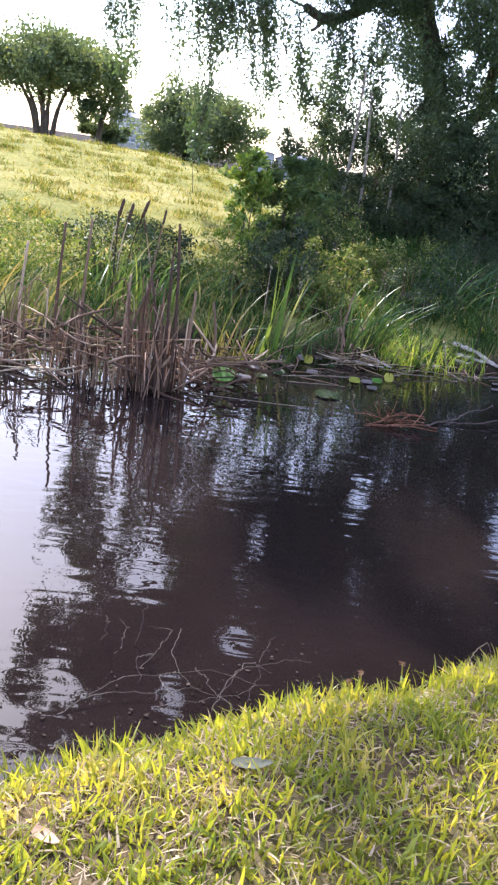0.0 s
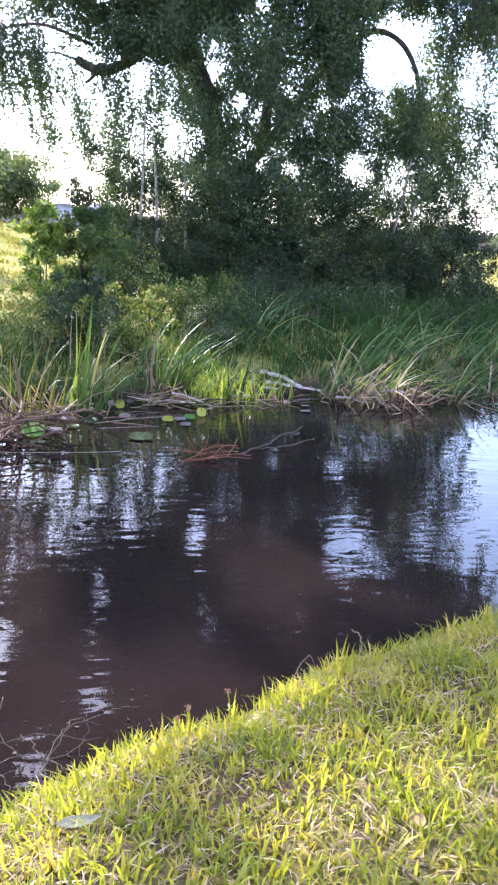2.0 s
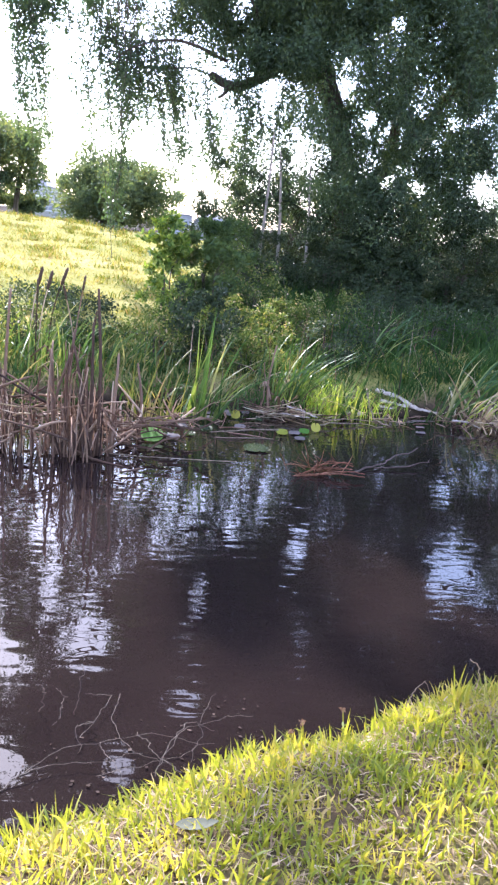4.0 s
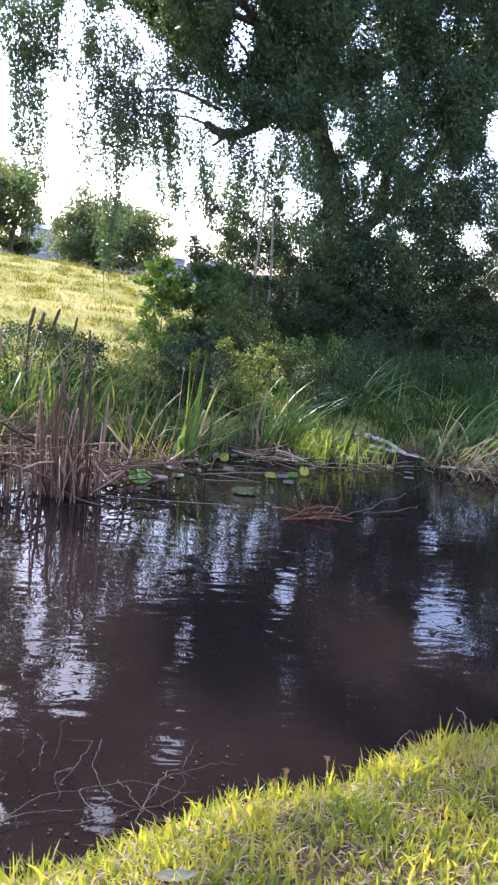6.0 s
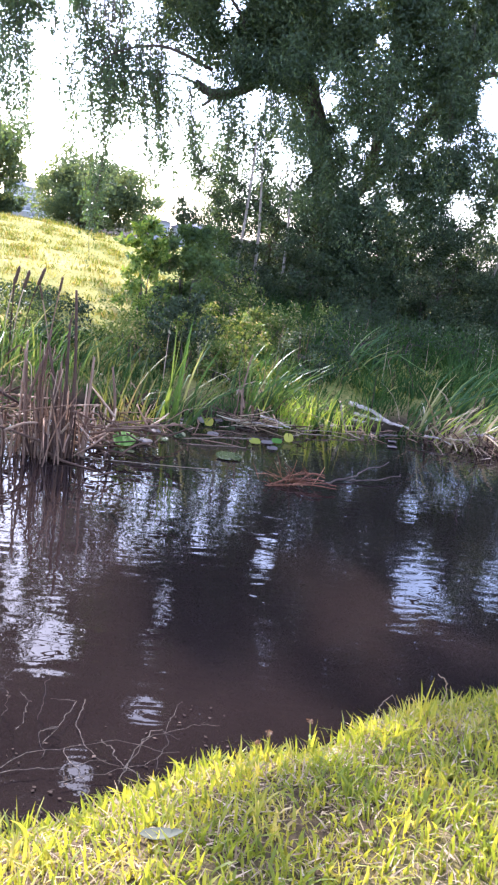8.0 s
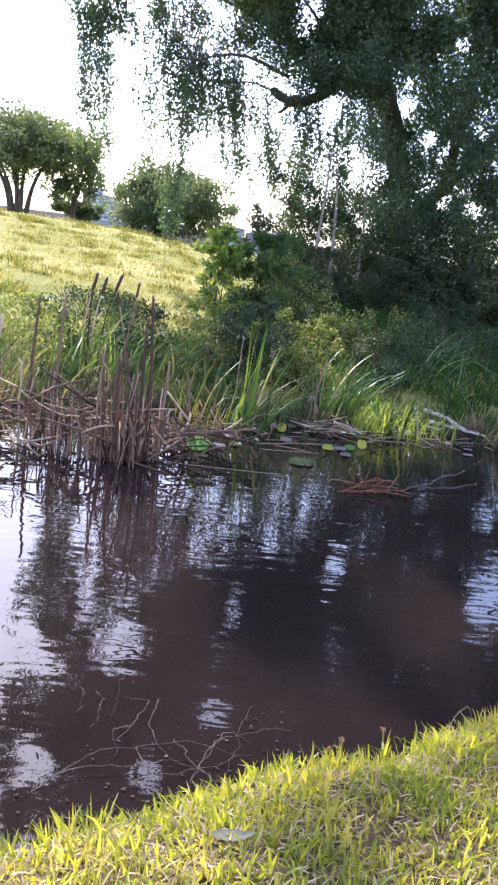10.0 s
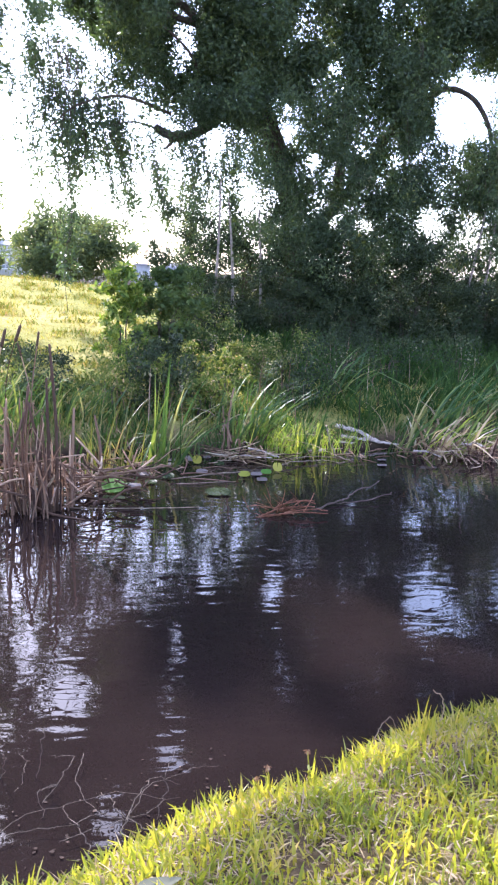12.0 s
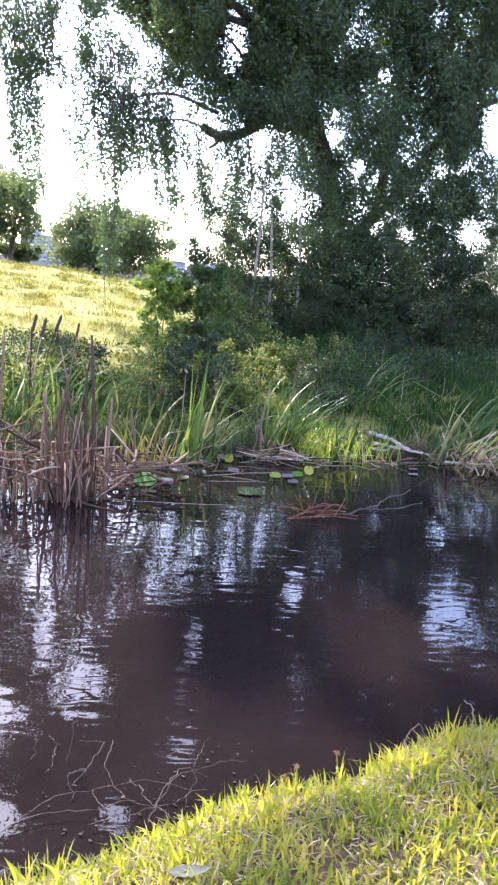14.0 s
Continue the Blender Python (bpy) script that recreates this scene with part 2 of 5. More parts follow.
# dark peaty water with a light breeze on it
WATER, t, b = node_mat("pond_water")
geo = t.nodes.new("ShaderNodeNewGeometry")
mp = t.nodes.new("ShaderNodeMapping")
mp.inputs["Rotation"].default_value = (0, 0, radians(-18))
mp.inputs["Scale"].default_value = (1.0, 2.3, 1.0)
t.links.new(geo.outputs["Position"], mp.inputs[0])
swell = add(t, "ShaderNodeTexNoise", Scale=2.2, Detail=2.0, Roughness=0.4)
ripple = add(t, "ShaderNodeTexNoise", Scale=6.2, Detail=0.2, Roughness=0.3, Distortion=0.5)
calm = add(t, "ShaderNodeTexNoise", Scale=0.45, Detail=1.0)
for n in (swell, ripple, calm):
    t.links.new(mp.outputs[0], n.inputs["Vector"])
gust = t.nodes.new("ShaderNodeMapRange")
gust.inputs["From Min"].default_value, gust.inputs["From Max"].default_value = 0.35, 0.65
gust.inputs["To Min"].default_value, gust.inputs["To Max"].default_value = 0.4, 1.2
t.links.new(calm.outputs["Fac"], gust.inputs[0])
h = t.nodes.new("ShaderNodeMath")
h.operation = "MULTIPLY"
t.links.new(ripple.outputs["Fac"], h.inputs[0])
t.links.new(gust.outputs[0], h.inputs[1])
b1 = add(t, "ShaderNodeBump", Strength=1.0, Distance=0.0022)
t.links.new(swell.outputs["Fac"], b1.inputs["Height"])
b2 = add(t, "ShaderNodeBump", Strength=1.0, Distance=0.0013)
t.links.new(h.outputs[0], b2.inputs["Height"])
t.links.new(b1.outputs[0], b2.inputs["Normal"])
t.links.new(b2.outputs[0], b.inputs["Normal"])
murk = add(t, "ShaderNodeTexNoise", Scale=0.8, Detail=4.0)
t.links.new(geo.outputs["Position"], murk.inputs["Vector"])
t.links.new(ramp(t, murk.outputs["Fac"], [(0.35, (0.0104, 0.0070, 0.0064)), (0.65, (0.0155, 0.0104, 0.0093))]), b.inputs["Base Color"])
b.inputs["Roughness"].default_value, b.inputs["IOR"].default_value = 0.006, 1.33


# ---- mesh helpers ----
rng = np.random.default_rng(7)


def mesh_of(name, verts, faces, mat, smooth=False):
    """A mesh from an (n, 3) array and a list of face arrays (triangles or quads)."""
    me = bpy.data.meshes.new(name)
    verts = np.asarray(verts, np.float32)
    faces = [np.asarray(f, np.int32) for f in faces if len(f)]
    loops = np.concatenate([f.ravel() for f in faces])
    sizes = np.concatenate([np.full(len(f), f.shape[1], np.int32) for f in faces])
    me.vertices.add(len(verts))
    me.vertices.foreach_set("co", verts.ravel())
    me.loops.add(len(loops))
    me.loops.foreach_set("vertex_index", loops)
    me.polygons.add(len(sizes))
    me.polygons.foreach_set("loop_start", np.concatenate([[0], np.cumsum(sizes)[:-1]]).astype(np.int32))
    me.update(calc_edges=True)
    me.validate()
    if smooth:
        me.polygons.foreach_set("use_smooth", np.ones(len(me.polygons), bool))
    me.materials.append(mat)
    return me


def thing(name, label, category, group="", kind="", at=(0, 0, 0)):
    ob = new(name)
    ob.location = at
    return tagged(ob, label, category, group, kind)


def part(name, geom, mat, parent, label="", smooth=False):
    """One mesh under a thing; the mesh is given in world metres."""
    v, f = geom
    origin = np.array(parent.location) + (np.array(parent.parent.location) if parent.parent else 0.0)
    me = mesh_of(name, np.asarray(v) - origin, f, mat, smooth)
    ob = new(name, me)
    ob.parent = parent
    return tagged(ob, label)


def solid(name, geom, mat, label, category, group="", kind="", smooth=False, at=None):
    """A thing of one mesh, with its origin at its base."""
    v = np.asarray(geom[0], float)
    o = np.array(at if at is not None else (*v[:, :2].mean(0), v[:, 2].min()))
    ob = new(name, mesh_of(name, v - o, geom[1], mat, smooth))
    ob.location = o
    return tagged(ob, label, category, group, kind)


def joined(geoms):
    vs, tris, quads, n = [], [], [], 0
    for v, fs in geoms:
        v = np.asarray(v, float)
        vs.append(v)
        for f in fs:
            f = np.asarray(f, int)
            if len(f):
                (tris if f.shape[1] == 3 else quads).append(f + n)
        n += len(v)
    out = [np.concatenate(a) for a in (tris, quads) if a]
    return np.concatenate(vs), out


def blades(base, height, width, az, lean, face=None, segs=3, droop=0.6, taper=1.7, kinked=0.0):
    """Tapering grass blades: base (n, 3), metres high and wide, the way they lean (radians) and how far; kinked: the share that is snapped over near the tip."""
    base = np.asarray(base, float)
    n = len(base)
    height, width, az, lean = (np.broadcast_to(np.asarray(a, float), (n,)) for a in (height, width, az, lean))
    face = rng.uniform(0, 2 * np.pi, n) if face is None else np.broadcast_to(face, (n,))
    side = np.stack([np.cos(face), np.sin(face), np.zeros(n)], 1)
    way = np.stack([np.cos(az), np.sin(az), np.zeros(n)], 1)
    snap = np.where(rng.random(n) < kinked, rng.uniform(0.45, 0.8, n), 2.0)
    vs = np.zeros((n, 2 * segs + 1, 3))
    for i in range(segs + 1):
        u = i / segs
        p = base + way * (height * lean * (0.35 * u + 0.65 * u * u))[:, None]
        p[:, 2] += height * (u - droop * np.minimum(lean, 1.4) * u ** 2.2 * 0.75)
        over = np.maximum(u - snap, 0.0) * height
        p = p + way * over[:, None] * 0.8
        p[:, 2] -= 1.35 * over
        w = (width * (1 - u ** taper) * (0.75 + 0.5 * u))[:, None] / 2
        if i < segs:
            vs[:, 2 * i], vs[:, 2 * i + 1] = p - side * w, p + side * w
        else:
            vs[:, 2 * segs] = p
    start = (np.arange(n) * (2 * segs + 1))[:, None]
    quads = np.concatenate([start + np.array([2 * i, 2 * i + 1, 2 * i + 3, 2 * i + 2]) for i in range(segs - 1)]) if segs > 1 else np.zeros((0, 4), int)
    tris = start + np.array([2 * segs - 2, 2 * segs - 1, 2 * segs])
    return vs.reshape(-1, 3), [quads, tris]


def leaves(at, size, axis=None, narrow=0.45, spread=1.0):
    """Small folded leaves at points (n, 3); axis: the mean way they point."""
    at = np.asarray(at, float)
    n = len(at)
    size = np.broadcast_to(np.asarray(size, float), (n,))[:, None]
    a = rng.normal(size=(n, 3)) * spread
    if axis is not None:
        a = a + np.asarray(axis)
    a /= np.linalg.norm(a, axis=1)[:, None] + 1e-9
    b = np.cross(a, rng.normal(size=(n, 3)))
    b /= np.linalg.norm(b, axis=1)[:, None] + 1e-9
    c = np.cross(a, b)
    tip, mid = at + a * size, at + a * size * 0.45
    l = mid + b * size * narrow * 0.5 + c * size * 0.1
    r = mid - b * size * narrow * 0.5 + c * size * 0.1
    v = np.stack([at, l, tip, r], 1).reshape(-1, 3)
    s = (np.arange(n) * 4)[:, None]
    return v, [np.concatenate([s + np.array([0, 2, 1]), s + np.array([0, 3, 2])])]


def tube(path, radii, sides=8, wobble=0.0):
    path = np.asarray(path, float)
    n = len(path)
    radii = np.broadcast_to(np.asarray(radii, float), (n,))
    d = np.gradient(path, axis=0)
    d /= np.linalg.norm(d, axis=1)[:, None] + 1e-9
    ref = np.array([0.0, 0.0, 1.0]) if abs(d[:, 2]).mean() < 0.8 else np.array([1.0, 0.0, 0.0])
    a = np.cross(d, ref)
    a /= np.linalg.norm(a, axis=1)[:, None] + 1e-9
    b = np.cross(d, a)
    th = np.linspace(0, 2 * np.pi, sides, endpoint=False)
    rr = radii[:, None] * (1 + wobble * rng.normal(size=(n, sides)))
    v = path[:, None] + rr[..., None] * (a[:, None] * np.cos(th)[None, :, None] + b[:, None] * np.sin(th)[None, :, None])
    i, j = np.meshgrid(np.arange(n - 1), np.arange(sides), indexing="ij")
    k = (j + 1) % sides
    q = np.stack([i * sides + j, i * sides + k, (i + 1) * sides + k, (i + 1) * sides + j], -1).reshape(-1, 4)
    v = np.concatenate([v.reshape(-1, 3), path[:1], path[-1:]])
    j = np.arange(sides)
    k = (j + 1) % sides
    caps = np.concatenate([np.stack([np.full(sides, n * sides), k, j], 1), np.stack([np.full(sides, n * sides + 1), (n - 1) * sides + j, (n - 1) * sides + k], 1)])
    return v, [q, caps]


def curve(points, n=16):
    """A smooth path through a few points."""
    p = np.asarray(points, float)
    p = np.concatenate([2 * p[:1] - p[1:2], p, 2 * p[-1:] - p[-2:-1]])
    out = []
    m = len(p) - 3
    for u in np.linspace(0, m - 1e-6, n):
        i = int(u)
        s = u - i
        a, b, c, d = p[i:i + 4]
        out.append(0.5 * (2 * b + (c - a) * s + (2 * a - 5 * b + 4 * c - d) * s * s + (3 * b - a - 3 * c + d) * s ** 3))
    return np.array(out)


def box(x0, y0, z0, x1, y1, z1):
    v = np.array([(x, y, z) for z in (z0, z1) for x, y in ((x0, y0), (x1, y0), (x1, y1), (x0, y1))], float)
    return v, [np.array([(3, 2, 1, 0), (4, 5, 6, 7), (0, 1, 5, 4), (1, 2, 6, 5), (2, 3, 7, 6), (3, 0, 4, 7)])]


def soft_noise(x, y, size, seed=0.0):
    """A smooth, cheap unevenness between -1 and 1."""
    a, b = np.asarray(x) / size, np.asarray(y) / size
    return (np.sin(1.7 * a + 1.3 * b + seed) + np.sin(-2.3 * a + 1.9 * b + 2.1 * seed + 1) + np.sin(3.1 * a + 0.7 * b + 3.3 * seed + 2)) / 3


# ---- the lie of the land: a pond (its surface at z = 0) between a mown near bank and a wild far bank ----
def near_edge(x):
    c = np.clip(x, -2.0, 3.5)
    return 2.56 + 0.64 * c - 0.04 * c * c + 0.42 * (x - c) + 0.05 * soft_noise(x, 0 * x, 0.35, 1)


def far_edge(x):
    c = np.clip(x, -1.0, 6.5)
    return 8.42 + 0.37 * c + 0.75 * np.exp(-((x + 0.7) / 1.2) ** 2) + 0.15 * (x - c) + 0.16 * soft_noise(x, 0 * x, 0.45, 2)


def land(x, y):
    x, y = np.asarray(x, float), np.asarray(y, float)
    s = (near_edge(x) - y) * 0.86
    near = np.where(s > 0, 0.36 * (1 - np.exp(-np.maximum(s, 0) / 0.42)) + 0.012 * soft_noise(x, y, 0.25, 3), np.maximum(0.35 * s, -0.6)) - 0.03
    s = y - far_edge(x)
    g = np.clip(np.maximum(s, 0), 0, None)
    az = x / np.maximum(y, 1.0)
    dip = np.interp(az, [-0.32, -0.16, -0.066, 0.1, 0.44, 0.55, 1.2], [0.006, 0.0105, 0.018, 0.02, 0.0205, 0.0225, 0.025])
    crest = 1.85 - dip * 30
    far = 0.52 * (1 - np.exp(-g / 1.6)) + (crest - 0.52) * np.clip((g - 3.0) / 19.0, 0, 1) ** 1.15 + 0.03 * soft_noise(x, y, 1.3, 4) * np.clip(g, 0, 1)
    beyond = 1.85 - (dip + 0.0004) * np.clip(y, 30, 1300)
    far = np.where(y > 30, np.minimum(far, beyond), far)
    far = np.where(s > 0, far, np.maximum(0.4 * s, -0.6)) - 0.02
    return np.maximum(near, far)


def graded(lo, hi, mid, fine, grow=1.06):
    """Grid lines that are fine near mid and widen away from it."""
    out = [mid]
    for end, sign in ((hi, 1), (lo, -1)):
        p, d = mid, fine
        while (end - p) * sign > 0:
            p += sign * d
            d *= grow
            out.append(p)
    return np.array(sorted(out))


gx, gy = graded(-700, 700, 0.5, 0.07, 1.045), graded(-150, 1200, 3.0, 0.06, 1.035)
X, Y = np.meshgrid(gx, gy, indexing="ij")
Z = land(X, Y)
i, j = np.meshgrid(np.arange(len(gx) - 1), np.arange(len(gy) - 1), indexing="ij")
q = np.stack([i * len(gy) + j, (i + 1) * len(gy) + j, (i + 1) * len(gy) + j + 1, i * len(gy) + j + 1], -1).reshape(-1, 4)
ground = new("ground", mesh_of("ground", np.stack([X, Y, Z], -1).reshape(-1, 3), [q], GROUND, True))
tagged(ground, "uneven grassy ground sloping down to a pond", "ground", kind="structure")

wx = np.linspace(-70, 40, 111)
v = np.concatenate([np.stack([wx, near_edge(wx) - 1.0, 0 * wx], 1), np.stack([wx, far_edge(wx) + 1.0, 0 * wx], 1)])
n = len(wx)
k = np.arange(n - 1)
water = new("water", mesh_of("water", v, [np.stack([k, k + 1, n + k + 1, n + k], 1)], WATER))
tagged(water, "dark brown still pond water with faint ripples", "water", kind="structure")


def on_land(x, y):
    return np.stack([x, y, land(x, y)], -1)


# ---- near bank: coarse lawn grass ----
def scatter(n, x0, x1, y0, y1):
    return rng.uniform(x0, x1, n), rng.uniform(y0, y1, n)


def lawn():
    x, y = scatter(95000, -1.6, 3.8, 1.0, 4.5)
    s = near_edge(x) - y
    keep = (s > -0.02) & (np.abs(x - 0.75) < 0.45 + 0.5 * y) & (rng.random(len(x)) < 0.68 + 0.6 * soft_noise(x, y, 0.1, 5) * soft_noise(x, y, 0.23, 15))
    x, y, s = x[keep], y[keep], s[keep]
    n = len(x)
    h = rng.uniform(0.03, 0.095, n) * (1 + 0.35 * soft_noise(x, y, 0.16, 6)) * np.where(s < 0.2, rng.uniform(0.9, 1.4, n), 1)
    base = on_land(x, y) - np.array([0, 0, 0.008])
    return blades(base, h, rng.uniform(0.0055, 0.013, n), rng.uniform(0, 6.283, n), rng.uniform(0.08, 1.0, n), segs=3, taper=3.0)


def thatch():
    x, y = scatter(60000, -1.6, 3.8, 1.0, 4.4)
    keep = (near_edge(x) - y > 0.03) & (np.abs(x - 0.75) < 0.45 + 0.5 * y) & (rng.random(len(x)) < 0.6 + 0.5 * soft_noise(x, y, 0.13, 9))
    x, y = x[keep], y[keep]
    n = len(x)
    base = on_land(x, y) + np.array([0, 0, 0.004])
    base[:, 2] += rng.uniform(0, 0.018, n)
    v, f = blades(base, rng.uniform(0.02, 0.06, n), rng.uniform(0.004, 0.011, n), rng.uniform(0, 6.283, n), rng.uniform(0.8, 1.6, n), segs=2, droop=0.25)
    low = np.repeat(base[:, 2], 5)
    v[:, 2] = low + (v[:, 2] - low) * np.repeat(rng.uniform(0.05, 0.6, n), 5)
    return v, f


def outer_lawn():
    """The rest of the mown bank, round the camera's feet and beyond."""
    x, y = scatter(110000, -7.0, 9.0, -5.0, 5.5)
    keep = (near_edge(x) - y > 0.0) & ~((y > 1.0) & (np.abs(x - 0.75) < 0.45 + 0.5 * y) & (x > -1.6) & (x < 3.8))
    x, y = x[keep], y[keep]
    n = len(x)
    return blades(on_land(x, y) - np.array([0, 0, 0.008]), rng.uniform(0.04, 0.1, n), rng.uniform(0.012, 0.026, n), rng.uniform(0, 6.283, n), rng.uniform(0.2, 1.2, n), segs=2, taper=3.0)


solid("lawn_grass", outer_lawn(), LAWN, "coarse yellow-green mown grass along the bank", "grass", kind="stuff", at=(0, 0, 0))
solid("lawn_grass", lawn(), LAWN, "coarse yellow-green mown grass on the near bank", "grass", kind="stuff", at=(0, 0, 0))
solid("dry_thatch", thatch(), THATCH, "straw-coloured dry grass litter between green blades", "dry grass", kind="stuff", at=(0, 0, 0))


def ground_leaf(name, x, y, size, turn, mat, label, curl=0.25, lift=0.035):
    """One fallen leaf: a pointed oval with a rib, curled up along its length."""
    nu, nv = 11, 5
    vs = []
    for a in range(nu):
        u = a / (nu - 1)
        w = 0.19 * size * math.sin(math.pi * min(u ** 0.8, 1.0)) ** 0.8 + 0.002
        for c in range(nv):
            s = c / (nv - 1) * 2 - 1
            vs.append(((u - 0.5) * size, s * w, curl * size * ((u - 0.5) ** 2 + 0.6 * s * s * w / size)))
    vs = np.array(vs)
    ca, sa = math.cos(turn), math.sin(turn)
    vs = np.stack([vs[:, 0] * ca - vs[:, 1] * sa + x, vs[:, 0] * sa + vs[:, 1] * ca + y, vs[:, 2]], 1)
    vs[:, 2] += float(land(x, y)) + lift
    under = vs - np.array([0, 0, 0.0012])
    f, m = [], nu * nv
    for a in range(nu - 1):
        for c in range(nv - 1):
            k = a * nv + c
            f.append((k, k + 1, k + nv + 1, k + nv))
            f.append((m + k, m + k + nv, m + k + nv + 1, m + k + 1))
    return solid(name, (np.concatenate([vs, under]), [np.array(f)]), mat, label, "leaf", "fallen leaves on the lawn", smooth=True)


ground_leaf("fallen_leaf", 0.13, 2.04, 0.12, 0.2, FALLEN, "grey-green curled dry leaf lying on the grass")
ground_leaf("fallen_leaf", -0.35, 1.69, 0.09, -0.5, BROWN_LEAF, "brown dry leaf lying on the grass")
ground_leaf("fallen_leaf", 1.02, 1.88, 0.07, 1.3, BROWN_LEAF, "pale brown dry leaf in the grass", lift=0.03)
ground_leaf("fallen_leaf", 1.25, 1.72, 0.09, 2.1, BROWN_LEAF, "pale brown dry leaf in the grass", lift=0.035)


# ---- far bank and field: grasses that nobody could count ----
def field_grass():
    x, y = scatter(90000, -14, 22, 9.5, 31)
    keep = (np.abs(x / y - 0.08) < 0.52) & (y > far_edge(x) + np.where(x < -0.4, 0.1, 0.8)) & ~((x > -0.2) & (x < 7.5) & (y > 14))
    keep &= rng.random(len(x)) < np.clip(14 / y, 0.4, 1)
    x, y = x[keep], y[keep]
    n = len(x)
    tall = 1 + 0.9 * soft_noise(x, y, 0.55, 7)
    return blades(on_land(x, y) - np.array([0, 0, 0.01]), rng.uniform(0.04, 0.12, n) * tall * np.where(y < 11.5, 2.0, 1.0), rng.uniform(0.012, 0.034, n), rng.uniform(0, 6.283, n), rng.uniform(0.5, 1.6, n), segs=2)


def bank_sedge():
    """Tussocks of long grass, thinner and shorter by the water, leaning with the breeze."""
    cx, cy = scatter(4300, -3.8, 10.5, 8.0, 16.5)
    sd = cy - far_edge(cx)
    keep = (sd > -0.06) & (sd < 6.8) & ~((cx > 1.95) & (cx < 2.8) & (sd < 0.45)) & ((cx > -0.5) | ((sd < 2.2) & (cx > -3.2))) & ((cx > 1.5) | (cy > 12) | (rng.random(len(cx)) < 0.8))
    cx, cy = cx[keep], cy[keep]
    k = 18
    x, y = np.repeat(cx, k) + rng.normal(0, 0.09, k * len(cx)), np.repeat(cy, k) + rng.normal(0, 0.09, k * len(cx))
    n = len(x)
    size = np.repeat(rng.uniform(0.3, 1.2, len(cx)) * (1 + 0.35 * soft_noise(cx, cy, 0.5, 12)) * np.clip(0.55 + 0.25 * (cy - far_edge(cx)), 0.55, 1.0) * np.where((cx < 1.5) & (cy < 12), 0.6, np.where(cy < 12, 0.68, 0.9)), k)
    way = np.repeat(np.where(rng.random(len(cx)) < 0.3, rng.normal(-0.1, 0.6, len(cx)), rng.uniform(-3.1, 3.1, len(cx))), k)
    h = rng.uniform(0.25, 0.62, n) * size
    base = on_land(x, y) - np.array([0, 0, 0.02])
    return blades(base, h, rng.uniform(0.009, 0.021, n), way + rng.normal(0, 0.6, n), rng.uniform(0.1, 1.2, n), segs=4)


solid("field_grass", field_grass(), FIELD, "sunlit yellow-green rough grass on the sloping field", "grass", kind="stuff", at=(0, 20, 1))
def dry_stems():
    x, y = scatter(420, -0.4, 7.5, 8.6, 13.5)
    keep = (y > far_edge(x)) & (rng.random(len(x)) < 1.1 - 0.12 * x)
    x, y = x[keep], y[keep]
    n = len(x)
    return blades(on_land(x, y), rng.uniform(0.3, 0.85, n), rng.uniform(0.006, 0.014, n), rng.uniform(0, 6.283, n), rng.uniform(0.05, 0.7, n), segs=4)


solid("dry_stems", dry_stems(), DEAD, "scattered straw-brown dry stems in the sedge", "dry grass", kind="stuff", at=(3, 11, 0.4))
solid("bank_sedge", bank_sedge(), SEDGE, "long green sedge leaning over the far bank", "sedge", kind="stuff", at=(3, 11, 0.4))


# ---- reeds ----
def part_each(name, base, height, width, az, lean, mat, parent, segs, droop, label="", taper=1.7, kinked=0.0):
    """Blades as parts of their own."""
    for k in range(len(base)):
        part(name, blades(base[k:k + 1], height[k:k + 1], width[k:k + 1], az[k:k + 1], lean[k:k + 1], segs=segs, droop=droop, taper=taper, kinked=kinked), mat, parent, label)


def reed_clump(name, x, y, spread, n, height, mat, label, az=0.0, az_var=1.2, lean=(0.15, 0.6), width=(0.014, 0.03), heads=0, dead=0):
    z = max(float(land(x, y)), -0.12)
    ob = thing(name, label, "reeds", "reed clumps along the bank", at=(x, y, z))
    bx, by = x + rng.normal(0, spread, n), y + rng.normal(0, spread * 0.6, n)
    base = np.stack([bx, by, np.full(n, z - 0.02)], 1)
    part_each("leaf_blade", base, rng.uniform(0.6, 1.05, n) * height, rng.uniform(*width, n), rng.normal(az, az_var, n), rng.uniform(*lean, n), mat, ob, 6, 0.6, kinked=0.3)
    if dead:
        bx, by = x + rng.normal(0, spread, dead), y + rng.normal(0, spread * 0.7, dead)
        base = np.stack([bx, by, np.full(dead, z - 0.02)], 1)
        part_each("withered_blade", base, rng.uniform(0.3, 0.8, dead) * height, rng.uniform(0.016, 0.036, dead), rng.uniform(0, 6.283, dead), rng.uniform(0.5, 1.5, dead), DEAD, ob, 4, 0.9, "withered brown blade")
    for _ in range(heads):
        hx, hy, hh = x + rng.normal(0, spread), y + rng.normal(0, spread * 0.6), height * rng.uniform(0.85, 1.1)
        tip = np.array([hx + rng.normal(0, 0.12), hy, z + hh])
        stalk = curve([(hx, hy, z - 0.02), (hx * 0.6 + tip[0] * 0.4, hy, z + hh * 0.5), tip], 8)
        st = part("stalk", tube(stalk, np.linspace(0.009, 0.006, 8), 6), DEAD, ob)
        way = (stalk[-1] - stalk[-2]) / np.linalg.norm(stalk[-1] - stalk[-2])
        part("seed_head", tube([tip - way * 0.16, tip - way * 0.15, tip - way * 0.02, tip], [0.005, 0.012, 0.012, 0.003], 8), DEADHEAD, st, "dark brown cattail head")
    return ob


